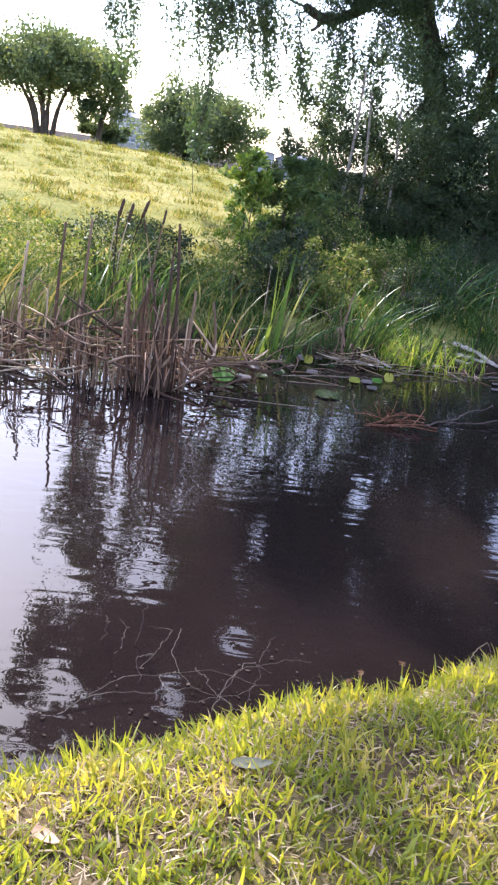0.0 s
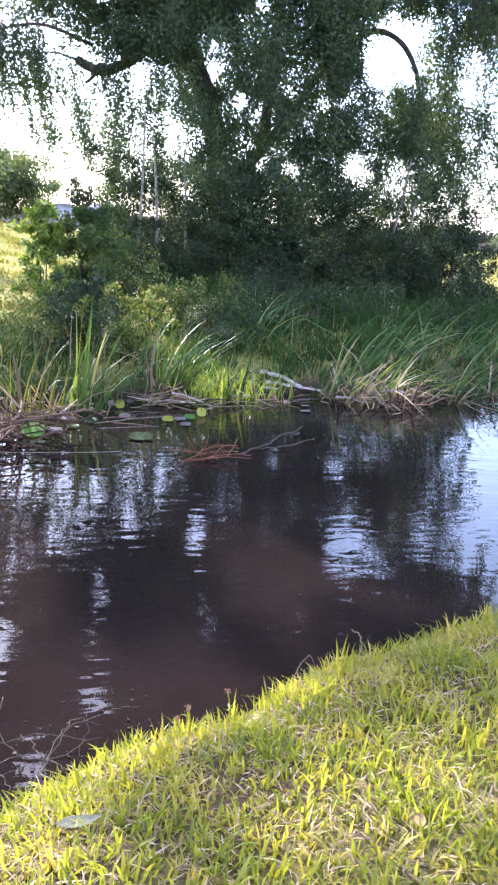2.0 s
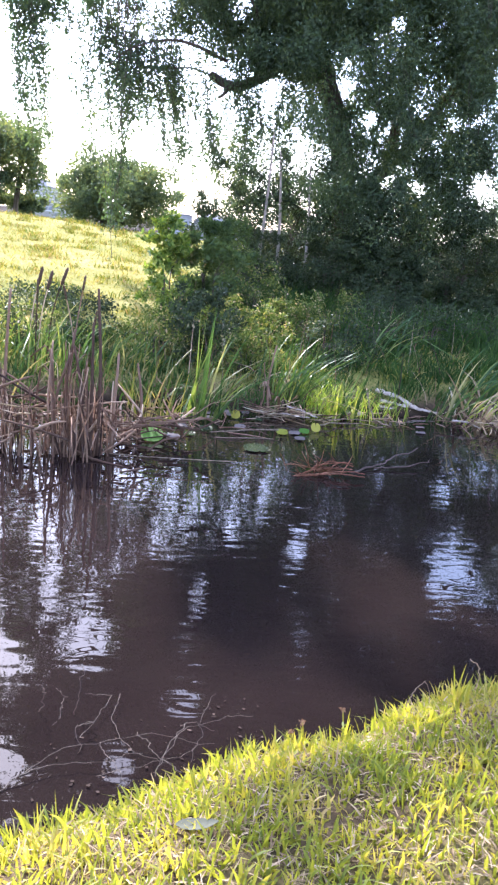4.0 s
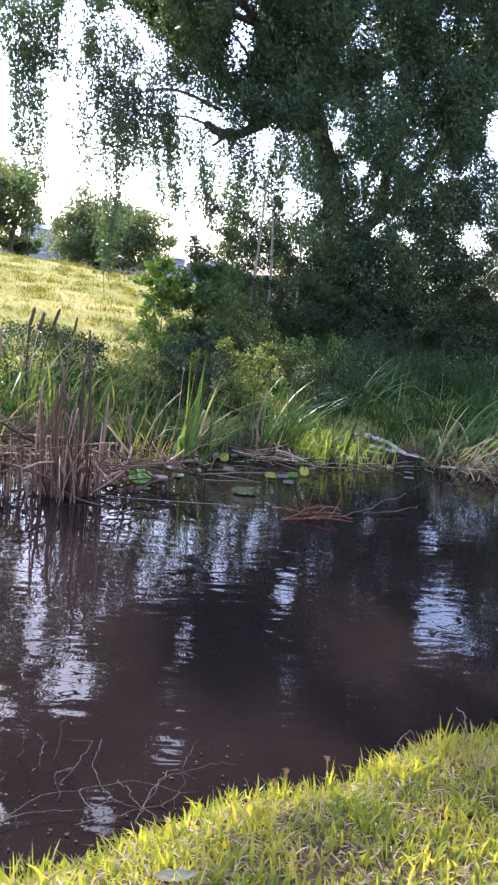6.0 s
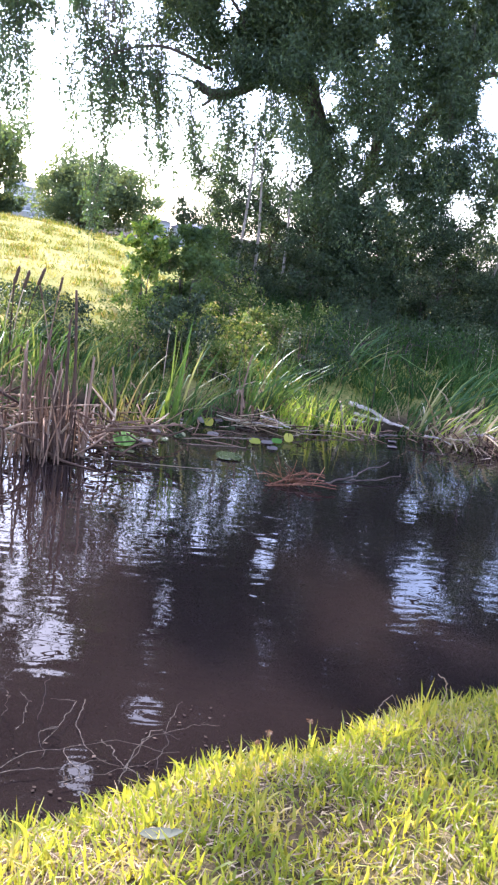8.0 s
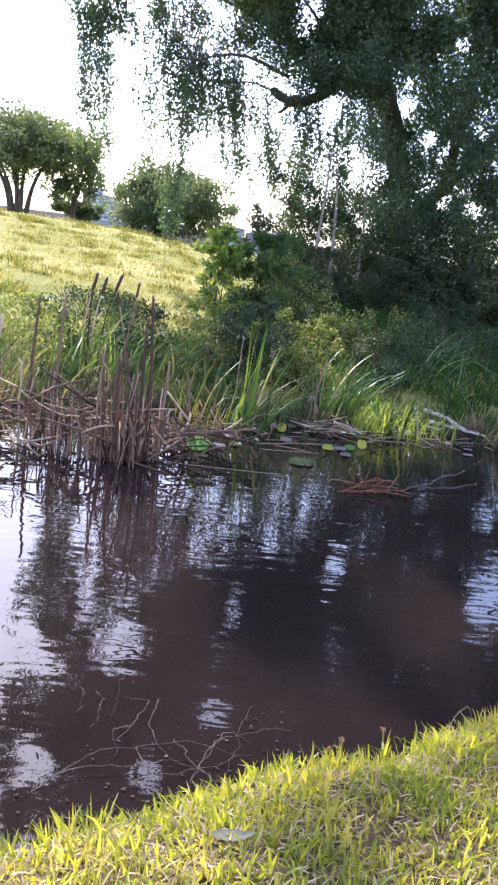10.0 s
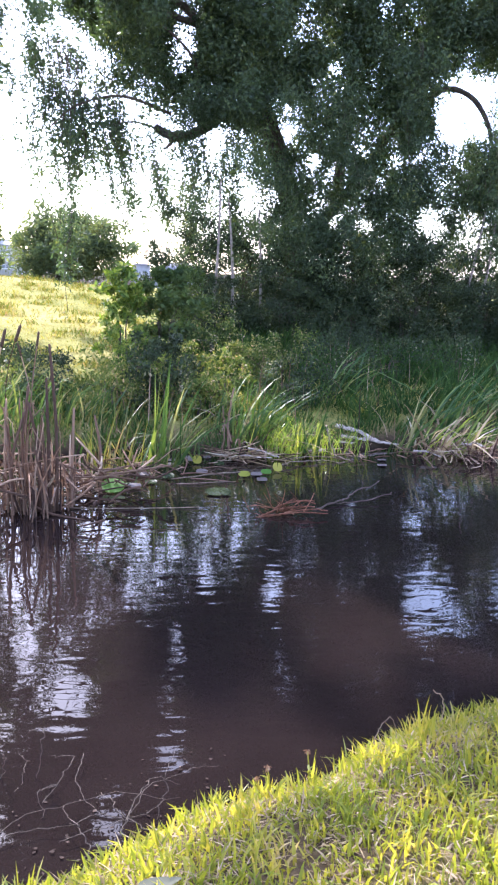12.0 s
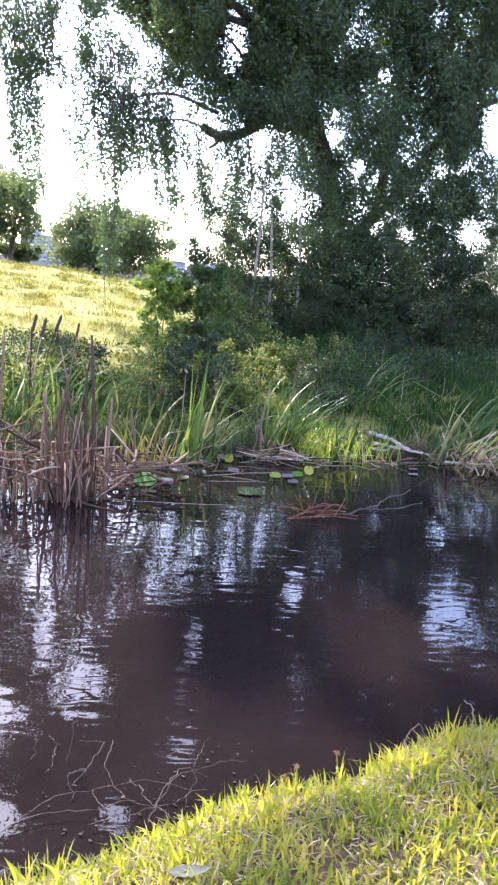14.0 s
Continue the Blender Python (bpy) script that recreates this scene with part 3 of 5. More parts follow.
DEADHEAD = rough_mat("cattail_head", [(0.3, (0.05, 0.03, 0.02)), (0.7, (0.12, 0.075, 0.045))], 60.0, 4.0, 0.95, 0.3)

# withered cattail stand in the shallows
stand = thing("cattail_stand", "withered brown cattail stalks standing in shallow water", "cattails", at=(-1.3, 6.9, 0))
for cx, cy, n, top in ((-2.5, 7.05, 22, 0.8), (-2.05, 6.95, 22, 0.75), (-1.6, 7.0, 24, 0.75), (-1.35, 6.75, 34, 0.72), (-1.12, 6.7, 24, 0.72), (-0.9, 6.75, 64, 0.95), (-0.75, 6.8, 40, 0.85), (-0.5, 7.4, 14, 0.5)):
    bx, by = cx + rng.normal(0, 0.075, n), cy + rng.normal(0, 0.12, n)
    base = np.stack([bx, by, np.full(n, -0.06)], 1)
    m = n // 2
    part_each("dead_leaf", base[:m], rng.uniform(0.3, 0.95, m) * top, rng.uniform(0.008, 0.024, m), rng.uniform(0, 6.283, m), rng.uniform(0.02, 0.45, m), DEAD, stand, 6, 0.3, taper=4.0, kinked=0.45)
    for x, y, z in base[m:]:
        h, a, sway = rng.uniform(0.4, 1.0) * top, rng.uniform(0, 6.283), rng.uniform(0.0, 0.14)
        tip = np.array([x + sway * math.cos(a), y + sway * math.sin(a) * 0.6, z + h])
        pts = [(x, y, z), (x + 0.4 * (tip[0] - x) + rng.normal(0, 0.012), y, z + 0.5 * h), tip]
        if rng.random() < 0.3:
            pts.append(tip + np.array([math.cos(a) * 0.14, math.sin(a) * 0.08, -rng.uniform(0.02, 0.16)]))
        r = rng.uniform(0.004, 0.011)
        part("stalk", tube(curve(pts, 9), np.linspace(r, r * 0.55, 9), 5, 0.08), DEAD, stand)
for cx, cy, n, low, high in ((-2.3, 6.9, 46, 0.0, 0.4), (-1.7, 6.9, 46, 0.0, 0.4), (-1.2, 6.85, 50, 0.0, 0.38), (-0.75, 7.1, 46, 0.0, 0.3), (-0.45, 7.4, 36, 0.0, 0.2)):
    for _ in range(n):
        way, slope = rng.uniform(0, 6.283), rng.uniform(-0.25, 0.5)
        p0 = np.array([cx + rng.normal(0, 0.3), cy + rng.normal(0, 0.2), rng.uniform(low, high) + 0.01])
        p1 = p0 + rng.uniform(0.2, 0.65) * np.array([math.cos(way) * math.cos(slope), math.sin(way) * math.cos(slope) * 0.7, math.sin(slope)])
        p1[2] = max(p1[2], 0.0)
        mid = (p0 + p1) / 2 + rng.normal(0, 0.025, 3)
        r = rng.uniform(0.004, 0.012)
        part("broken_stalk", tube(curve([p0, mid, p1], 5), [r, r, r * 0.9, r * 0.8, r * 0.5], 5), STRAW if cx < -1.4 and rng.random() < 0.4 else DEAD, stand)
for x, y, h, lean_x in ((-0.7, 6.75, 1.3, -0.04), (-0.74, 6.7, 1.05, -0.02), (-0.95, 6.75, 0.98, 0.05), (-1.02, 6.7, 0.8, 0.1), (-1.55, 7.3, 1.2, 0.04), (-1.75, 7.25, 1.15, 0.04), (-0.6, 6.85, 0.8, 0.03), (-0.42, 7.6, 0.62, -0.05), (-2.05, 7.3, 0.95, 0.03), (-0.84, 6.72, 0.86, -0.06)):
    path = curve([(x, y, -0.06), (x + rng.normal(0, 0.015), y, h * 0.5), (x + lean_x, y, h)], 7)
    part("stalk", tube(path, np.linspace(0.018, 0.01, 7), 6, 0.06), DEAD, stand)

# three brown cattails leaning with the breeze behind the withered stand
for x, y, dx, top in ((-1.74, 9.3, 0.13, 1.27), (-1.64, 9.25, 0.14, 1.24), (-1.56, 9.35, 0.2, 1.28)):
    z = float(land(x, y))
    ob = thing("cattail", "leaning cattail with a dark brown head", "cattail", "cattails on the far bank", at=(x, y, z))
    path = curve([(x, y, z - 0.02), (x + dx * 0.3, y, (z + top) * 0.55), (x + dx, y, top)], 10)
    st = part("stalk", tube(path, np.linspace(0.008, 0.005, 10), 6), DEAD, ob)
    way = (path[-1] - path[-2]) / np.linalg.norm(path[-1] - path[-2])
    part("seed_head", tube([path[-1] - way * 0.2, path[-1] - way * 0.18, path[-1] - way * 0.03, path[-1]], [0.007, 0.018, 0.017, 0.004], 8), DEADHEAD, st, "dark brown cattail head")
    base = np.array([(x, y, z - 0.02)]) + rng.normal(0, 0.03, (5, 3)) * np.array([1, 1, 0])
    part_each("leaf_blade", base, rng.uniform(0.6, 1.0, 5), rng.uniform(0.014, 0.026, 5), rng.normal(0.1, 0.8, 5), rng.uniform(0.1, 0.5, 5), REED, ob, 6, 0.6, kinked=0.3)

reed_clump("reed_clump", -0.42, 7.85, 0.08, 30, 1.15, REED_OLD, "tall yellowing reed clump standing in the shallows", 0.2, 1.4, (0.1, 0.7), dead=10)
reed_clump("reed_clump", -0.2, 8.2, 0.06, 10, 0.8, REED_OLD, "small yellowing reed clump standing in the shallows", 0.2, 1.6, (0.1, 0.8), dead=8)
reed_clump("reed_clump", 0.1, 8.35, 0.1, 34, 1.35, REED, "tall green reed clump standing in the shallows", 0.0, 1.1, (0.08, 0.85), (0.022, 0.042), dead=8)
reed_clump("reed_clump", 0.4, 8.5, 0.06, 9, 0.85, REED, "green reed clump standing in the shallows", 0.1, 1.5, (0.2, 1.0), (0.016, 0.03), dead=6)
reed_clump("reed_clump", 1.02, 8.95, 0.1, 48, 1.15, REED, "bright green reed clump with dry base", 0.1, 0.8, (0.15, 0.85), (0.02, 0.04), dead=30)
reed_clump("reed_clump", 0.15, 8.95, 0.3, 90, 0.5, SEDGE, "fine dark green grass at the water's edge", 0.1, 1.6, (0.05, 0.7), (0.006, 0.014))
reed_clump("reed_clump", -0.35, 9.2, 0.3, 80, 0.5, SEDGE, "fine dark green grass at the water's edge", 0.1, 1.6, (0.05, 0.7), (0.006, 0.014))
reed_clump("reed_clump", 0.75, 9.5, 0.12, 26, 0.9, REED, "green reed clump on the far bank", 0.1, 1.4, (0.2, 0.9), dead=10)
reed_clump("reed_clump", 1.6, 9.0, 0.08, 24, 0.9, REED, "slim green reeds rising from yellow-green grass", 0.1, 1.0, (0.1, 0.6), (0.018, 0.036))
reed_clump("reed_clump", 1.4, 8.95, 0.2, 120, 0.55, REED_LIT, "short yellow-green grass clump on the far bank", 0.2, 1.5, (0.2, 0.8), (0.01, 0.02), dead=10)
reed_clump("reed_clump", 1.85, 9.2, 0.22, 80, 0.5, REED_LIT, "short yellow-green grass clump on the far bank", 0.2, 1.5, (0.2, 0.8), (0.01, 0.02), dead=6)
reed_clump("reed_clump", 2.5, 10.4, 0.35, 90, 0.42, SEDGE, "short soft green grass behind bleached driftwood", 0.1, 1.6, (0.05, 0.5), (0.008, 0.016))
reed_clump("reed_clump", 2.75, 9.15, 0.1, 26, 1.05, REED, "leaning green reeds beside fallen straw", 0.0, 0.6, (0.3, 0.9), (0.018, 0.034), dead=16)
reed_clump("reed_clump", 3.15, 9.05, 0.18, 50, 0.85, STRAW, "fan of straw-yellow reeds bent over the bank", 0.1, 0.9, (0.4, 1.3), (0.03, 0.05), dead=16)
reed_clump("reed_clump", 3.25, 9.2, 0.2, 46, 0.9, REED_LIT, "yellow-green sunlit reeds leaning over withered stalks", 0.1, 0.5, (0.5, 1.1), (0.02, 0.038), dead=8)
reed_clump("reed_clump", 3.45, 8.75, 0.13, 30, 0.5, DEAD, "broken grey-brown reed stubs at the waterline", 0.2, 1.6, (0.05, 0.5), (0.03, 0.055), dead=20)
reed_clump("reed_clump", 3.85, 9.2, 0.22, 50, 1.05, REED, "leaning green reeds with withered brown leaves below", 0.1, 0.7, (0.3, 1.1), (0.018, 0.036), dead=24)
reed_clump("reed_clump", 4.7, 9.7, 0.35, 70, 1.1, REED, "green reeds fallen over towards the water", 0.0, 0.7, (0.6, 1.4), (0.016, 0.034), dead=50)
reed_clump("reed_clump", 5.5, 9.75, 0.25, 60, 0.95, REED, "dense dark green reeds standing in shallow water", 0.2, 1.5, (0.1, 0.7), dead=20, heads=2)
for x, y, n, h in ((3.45, 10.2, 18, 1.15), (4.0, 10.5, 22, 1.2), (4.5, 10.9, 20, 1.2), (5.1, 10.8, 22, 1.1), (5.8, 11.2, 22, 1.0), (2.3, 11.0, 22, 0.95), (6.4, 11.2, 26, 1.0)):
    reed_clump("reed_clump", x, y, 0.14, n, h, REED_GREEN, "tall green reeds bent over by the breeze", 0.0, 0.5, (0.4, 1.2), (0.024, 0.046), dead=4)
reed_clump("reed_clump", -1.5, 9.3, 0.3, 60, 0.95, REED, "dark green cattail leaves behind withered stalks", 0.2, 1.2, (0.2, 0.8), heads=3)
reed_clump("reed_clump", -0.75, 9.6, 0.2, 40, 0.75, REED, "dark green cattail leaves behind withered stalks", 0.2, 1.2, (0.2, 0.8), heads=1)
reed_clump("reed_clump", -2.45, 8.1, 0.3, 50, 1.0, REED_OLD, "yellowing reeds leaning beside withered stalks", 0.6, 0.5, (0.3, 0.8))


# ---- woody plants ----
def tuft_points(center, radius, n, shell=0.35):
    d = rng.normal(size=(n, 3))
    d /= np.linalg.norm(d, axis=1)[:, None]
    r = rng.uniform(shell, 1.0, n) ** 0.6
    return np.asarray(center) + d * r[:, None] * np.asarray(radius)


def shrub(name, x, y, radius, height, n, mat, label, leaf=0.08, stems=6, group="shrubs under the tree", category="shrub", clumps=26, bottom=0.1, low_heavy=1.0):
    """Several stems and a crown of leafy clumps with gaps between them."""
    z = float(land(x, y))
    ob = thing(name, label, category, group, at=(x, y, z))
    pts = []
    for _ in range(clumps):
        u, a = bottom + (1.0 - bottom) * rng.random() ** low_heavy, rng.uniform(0, 6.283)
        r = radius * math.sqrt(max(0.0, 1 - (abs(u - 0.45) / 0.62) ** 2)) * math.sqrt(rng.random())
        c = (x + r * math.cos(a), y + r * math.sin(a), z + u * height * rng.uniform(0.9, 1.06))
        size = radius * rng.uniform(0.16, 0.36) * (1.15 - 0.4 * u)
        pts.append(tuft_points(c, (size, size, size * 0.8), n // clumps, 0.1))
    for k in range(stems):
        a = rng.uniform(0, 6.283)
        top = (x + 0.45 * radius * math.cos(a), y + 0.45 * radius * math.sin(a), z + height * rng.uniform(0.35, 0.6))
        path = curve([(x + 0.1 * math.cos(a), y + 0.1 * math.sin(a), z - 0.05), ((x * 1.2 + top[0] * 0.8) / 2, (y * 1.2 + top[1] * 0.8) / 2, z + height * 0.4), top], 8)
        part("stem", tube(path, np.linspace(0.018, 0.005, 8) * (0.4 + height / 4), 6), BARK, ob)
    p = np.concatenate(pts)
    p = p[p[:, 2] > land(p[:, 0], p[:, 1]) + 0.02]
    if y > 15:
        p = p[~open_sky(p)]
    part("foliage", leaves(p, rng.uniform(0.6, 1.25, len(p)) * leaf, (0, 0, -0.2)), mat, ob)
    return ob


# the great weeping tree: forked trunk, long limbs, hanging leafy strands
TX, TY = 2.75, 18.0
tree = thing("weeping_tree", "large dark weeping tree with long hanging leafy strands", "tree", at=(TX, TY, float(land(TX, TY))))
z0 = float(land(TX, TY)) - 0.1
part("trunk", tube(curve([(TX, TY, z0), (2.72, TY, 2.0), (2.6, TY, 3.2), (2.35, TY, 4.1), (1.95, TY, 5.0)], 18), np.linspace(0.24, 0.2, 18), 12, 0.06), BARK, tree, smooth=True)
BOUGHS = {
    "left": ([(1.95, TY, 5.0), (1.4, 17.8, 4.95), (0.85, 17.6, 4.56), (0.45, 17.5, 4.36), (0.18, 17.4, 4.36), (0.02, 17.4, 4.44), (-0.1, 17.4, 4.5)], 0.11, 0.07),
    "stub": ([(0.26, 17.45, 4.36), (0.2, 17.4, 4.22), (0.06, 17.4, 4.1)], 0.05, 0.02),
    "twig_left": ([(0.12, 17.4, 4.42), (-0.15, 17.4, 4.5), (-0.5, 17.3, 4.56), (-0.95, 17.3, 4.5)], 0.03, 0.012),
    "left_high": ([(1.95, TY, 5.0), (0.8, 17.8, 6.4), (-1.0, 17.6, 7.6), (-3.2, 17.4, 8.3)], 0.11, 0.03),
    "left_far": ([(0.8, 17.8, 6.4), (-0.6, 17.2, 6.6), (-2.2, 16.8, 6.7), (-3.4, 16.6, 6.3)], 0.07, 0.03),
    "top_left": ([(-1.0, 17.6, 7.6), (-2.2, 17.6, 9.4), (-3.4, 17.6, 11.2), (-4.6, 17.6, 12.2)], 0.06, 0.02),
    "drop_a": ([(0.75, 17.5, 4.85), (0.65, 17.3, 5.6), (0.2, 17.2, 6.1), (-0.5, 17.1, 6.5)], 0.04, 0.02),
    "drop_b": ([(0.2, 17.4, 4.75), (-0.7, 17.3, 5.0), (-1.5, 17.2, 4.8), (-2.0, 17.2, 4.4)], 0.035, 0.012),
}
RIGHT_BOUGHS = {
    "up": ([(1.95, TY, 5.0), (1.8, 18.3, 6.8), (2.2, 18.5, 8.6), (2.4, 18.4, 10.4)], 0.12, 0.04),
    "right": ([(2.7, TY, 2.4), (3.5, 18.0, 3.2), (4.3, 18.0, 4.3), (5.2, 17.8, 5.8), (6.45, 17.6, 6.85), (8.8, 17.4, 7.6)], 0.12, 0.04),
    "arch": ([(4.75, 18.0, 5.0), (5.2, 17.8, 5.36), (5.55, 17.7, 5.5), (5.9, 17.7, 5.44), (6.2, 17.7, 5.22), (6.42, 17.7, 4.86), (6.5, 17.7, 4.6)], 0.065, 0.048),
    "right_high": ([(3.5, 18.0, 3.3), (3.9, 18.4, 6.6), (4.6, 18.5, 8.6), (5.6, 18.4, 10.2)], 0.11, 0.04),
}
for pts, r0, r1 in list(BOUGHS.values()) + list(RIGHT_BOUGHS.values()):
    part("limb", tube(curve(pts, 16), np.linspace(r0, r1, 16), 8, 0.04), BARK, tree, smooth=True)
# shafts that let the sun through the crown, and gaps in which sky shows: x, z, half width, half height, and how they run towards the back
SHAFTS = [(0.08, 7.4, 0.56, 0.45, -0.364, 0.773), (-1.75, 6.1, 0.85, 0.6, -0.364, 0.773), (-3.65, 7.95, 0.7, 0.6, -0.364, 0.773), (-1.7, 6.9, 0.8, 0.7, -0.364, 0.773)]
LOW_GAPS = [(1.1, 4.45, 0.2, 0.25, 0.06, 0.15), (3.0, 4.1, 0.16, 0.16, 0.15, 0.12), (1.6, 3.55, 0.26, 0.22, 0.09, 0.09), (4.7, 4.15, 0.2, 0.14, 0.26, 0.13), (5.5, 2.95, 0.34, 0.32, 0.3, 0.06), (6.4, 2.85, 0.4, 0.4, 0.36, 0.06), (3.5, 2.95, 0.16, 0.22, 0.2, 0.06),
            (4.1, 2.9, 0.18, 0.14, 0.23, 0.06), (3.5, 3.8, 0.22, 0.26, 0.2, 0.11), (1.1, 3.16, 0.3, 0.36, 0.07, 0.07), (1.95, 3.22, 0.36, 0.3, 0.11, 0.08), (5.05, 4.22, 0.18, 0.13, 0.28, 0.13)]
GAPS = [(6.0, 5.25, 0.55, 0.6, 0.33, 0.2), (5.7, 5.0, 0.3, 0.4, 0.32, 0.18), (6.45, 5.55, 0.35, 0.35, 0.36, 0.2), (2.5, 5.05, 0.1, 0.12, 0.14, 0.18), (0.42, 6.25, 0.28, 0.66, 0.022, 0.45), (2.45, 4.8, 0.28, 0.4, 0.135, 0.37), (-1.95, 7.45, 0.62, 0.7, -0.15, 0.5), (-2.75, 6.2, 0.26, 0.75, -0.155, 0.45), (-0.35, 3.5, 0.2, 0.3, -0.02, 0.1),
        (0.35, 8.8, 0.6, 0.4, 0.02, 0.6), (3.35, 5.85, 0.16, 0.14, 0.19, 0.22), (7.7, 5.1, 0.4, 0.5, 0.4, 0.3), (-3.7, 10.4, 0.5, 0.7, -0.2, 0.7), (-1.0, 10.4, 0.5, 0.6, 0, 0.7)]


def open_sky(p):
    """True where a point lies in one of the gaps."""
    out = np.zeros(len(p), bool)
    for gx_, gz_, a, b, kx, kz in GAPS + LOW_GAPS + SHAFTS:
        back = p[:, 1] - TY
        r = ((p[:, 0] - gx_ - kx * back) / a) ** 2 + ((p[:, 2] - gz_ - kz * back) / b) ** 2
        thin = rng.random(len(p)) < (1.0 if a > 0.45 else 0.92 if kz > 0.3 else 0.8)
        out |= thin & (r < 0.25 + 0.65 * soft_noise(p[:, 0], p[:, 2], 0.07, gx_) + 0.5 * soft_noise(p[:, 0], p[:, 2], 0.2, gz_) + rng.random(len(p)) ** 0.5 * 1.1)
    return out


# masses of foliage: x, z, half width, half height, clumps
LOW_MASSES = [(3.6, 5.7, 1.4, 0.8, 75), (1.9, 5.8, 0.9, 0.6, 66), (0.9, 5.9, 1.0, 0.6, 50), (3.0, 3.8, 1.3, 0.7, 12), (4.2, 4.2, 1.0, 0.8, 16), (6.8, 4.0, 0.7, 0.6, 50),
              (4.9, 5.3, 0.55, 0.8, 54), (5.7, 4.15, 0.5, 0.4, 16), (7.1, 6.1, 0.6, 0.6, 28), (-0.9, 6.1, 1.2, 0.45, 60), (-0.3, 5.55, 0.8, 0.35, 30), (0.7, 5.6, 0.7, 0.5, 40),
              (-2.3, 6.3, 0.6, 0.45, 30), (5.3, 6.3, 0.6, 0.5, 40), (6.2, 6.5, 0.7, 0.35, 40), (7.6, 5.4, 0.6, 0.6, 30)]
MASSES = [(-2.6, 8.6, 1.6, 1.4, 140), (-0.6, 8.2, 1.7, 1.8, 250), (1.2, 7.6, 1.5, 1.9, 220), (2.8, 7.6, 1.6, 2.2, 230), (4.4, 7.8, 1.4, 2.0, 180), (6.4, 8.0, 1.7, 1.4, 190),
          (7.9, 6.8, 1.4, 0.9, 44), (8.4, 7.8, 1.6, 1.2, 54), (2.2, 10.4, 2.8, 1.8, 300), (5.2, 10.2, 2.0, 1.6, 170), (-2.4, 10.6, 1.3, 1.4, 90), (0.0, 10.8, 2.0, 1.6, 180),
          (-1.2, 9.3, 1.7, 1.0, 120)]
SMALLER = [(-4.1, 10.3, 0.5, 1.1, 26), (-3.4, 11.9, 0.6, 0.4, 14), (2.75, 4.7, 0.25, 0.4, 9), (-1.8, 12.0, 1.0, 0.5, 30), (-1.9, 5.9, 1.1, 0.7, 26), (0.2, 5.3, 0.5, 0.4, 12), (1.4, 3.0, 0.9, 0.6, 24)]
clump = []
for mx_, mz, hw, hh, k in MASSES + LOW_MASSES + SMALLER:
    for _ in range(k):
        a, r = rng.uniform(0, 6.283), math.sqrt(rng.random())
        c = (mx_ + hw * r * math.cos(a), TY + rng.normal(-0.3, 0.65), mz + hh * r * math.sin(a))
        s = rng.uniform(0.22, 0.5)
        p = tuft_points(c, (s * 0.85, s * 0.85, s), 270 if mz > 7 else 150, 0.05)
        p[:, 2] -= 0.5 * s * np.abs(rng.normal(0, 0.8, len(p)))
        clump.append(p)
LACE_LEFT = [(0.7, 3.6, 0.7, 1.3, 30), (1.9, 4.3, 0.9, 1.0, 38), (2.6, 3.2, 1.2, 0.9, 50), (1.3, 2.6, 1.0, 0.7, 40), (3.0, 2.2, 1.4, 0.8, 70), (2.3, 2.7, 1.0, 0.5, 30), (1.5, 4.1, 0.6, 0.8, 44), (2.9, 4.3, 0.5, 0.8, 44), (2.3, 3.6, 0.5, 0.5, 26), (2.6, 2.7, 0.5, 0.6, 26)]
LACE_RIGHT = [(3.8, 4.2, 1.2, 1.2, 70), (4.9, 3.4, 1.0, 1.1, 50), (6.5, 3.9, 1.1, 1.0, 34), (5.4, 2.4, 1.3, 0.7, 50), (4.6, 5.3, 0.7, 0.6, 36), (7.4, 3.2, 0.4, 1.2, 24), (5.0, 2.9, 1.2, 0.5, 44), (6.4, 2.7, 0.9, 0.55, 40), (4.0, 2.9, 1.0, 0.5, 34), (3.2, 2.6, 1.2, 0.3, 40), (5.0, 2.45, 1.3, 0.3, 44), (3.2, 3.4, 0.6, 0.7, 24)]
for mx_, mz, hw, hh, k in LACE_LEFT + LACE_RIGHT:
    for _ in range(k):
        a, r = rng.uniform(0, 6.283), math.sqrt(rng.random())
        s = rng.uniform(0.3, 0.6)
        clump.append(tuft_points((mx_ + hw * r * math.cos(a), TY + rng.normal(-1.3, 0.6), mz + hh * r * math.sin(a)), (s * 0.8, s * 0.8, s), 68 if mx_ < 2.5 else 100, 0.05))
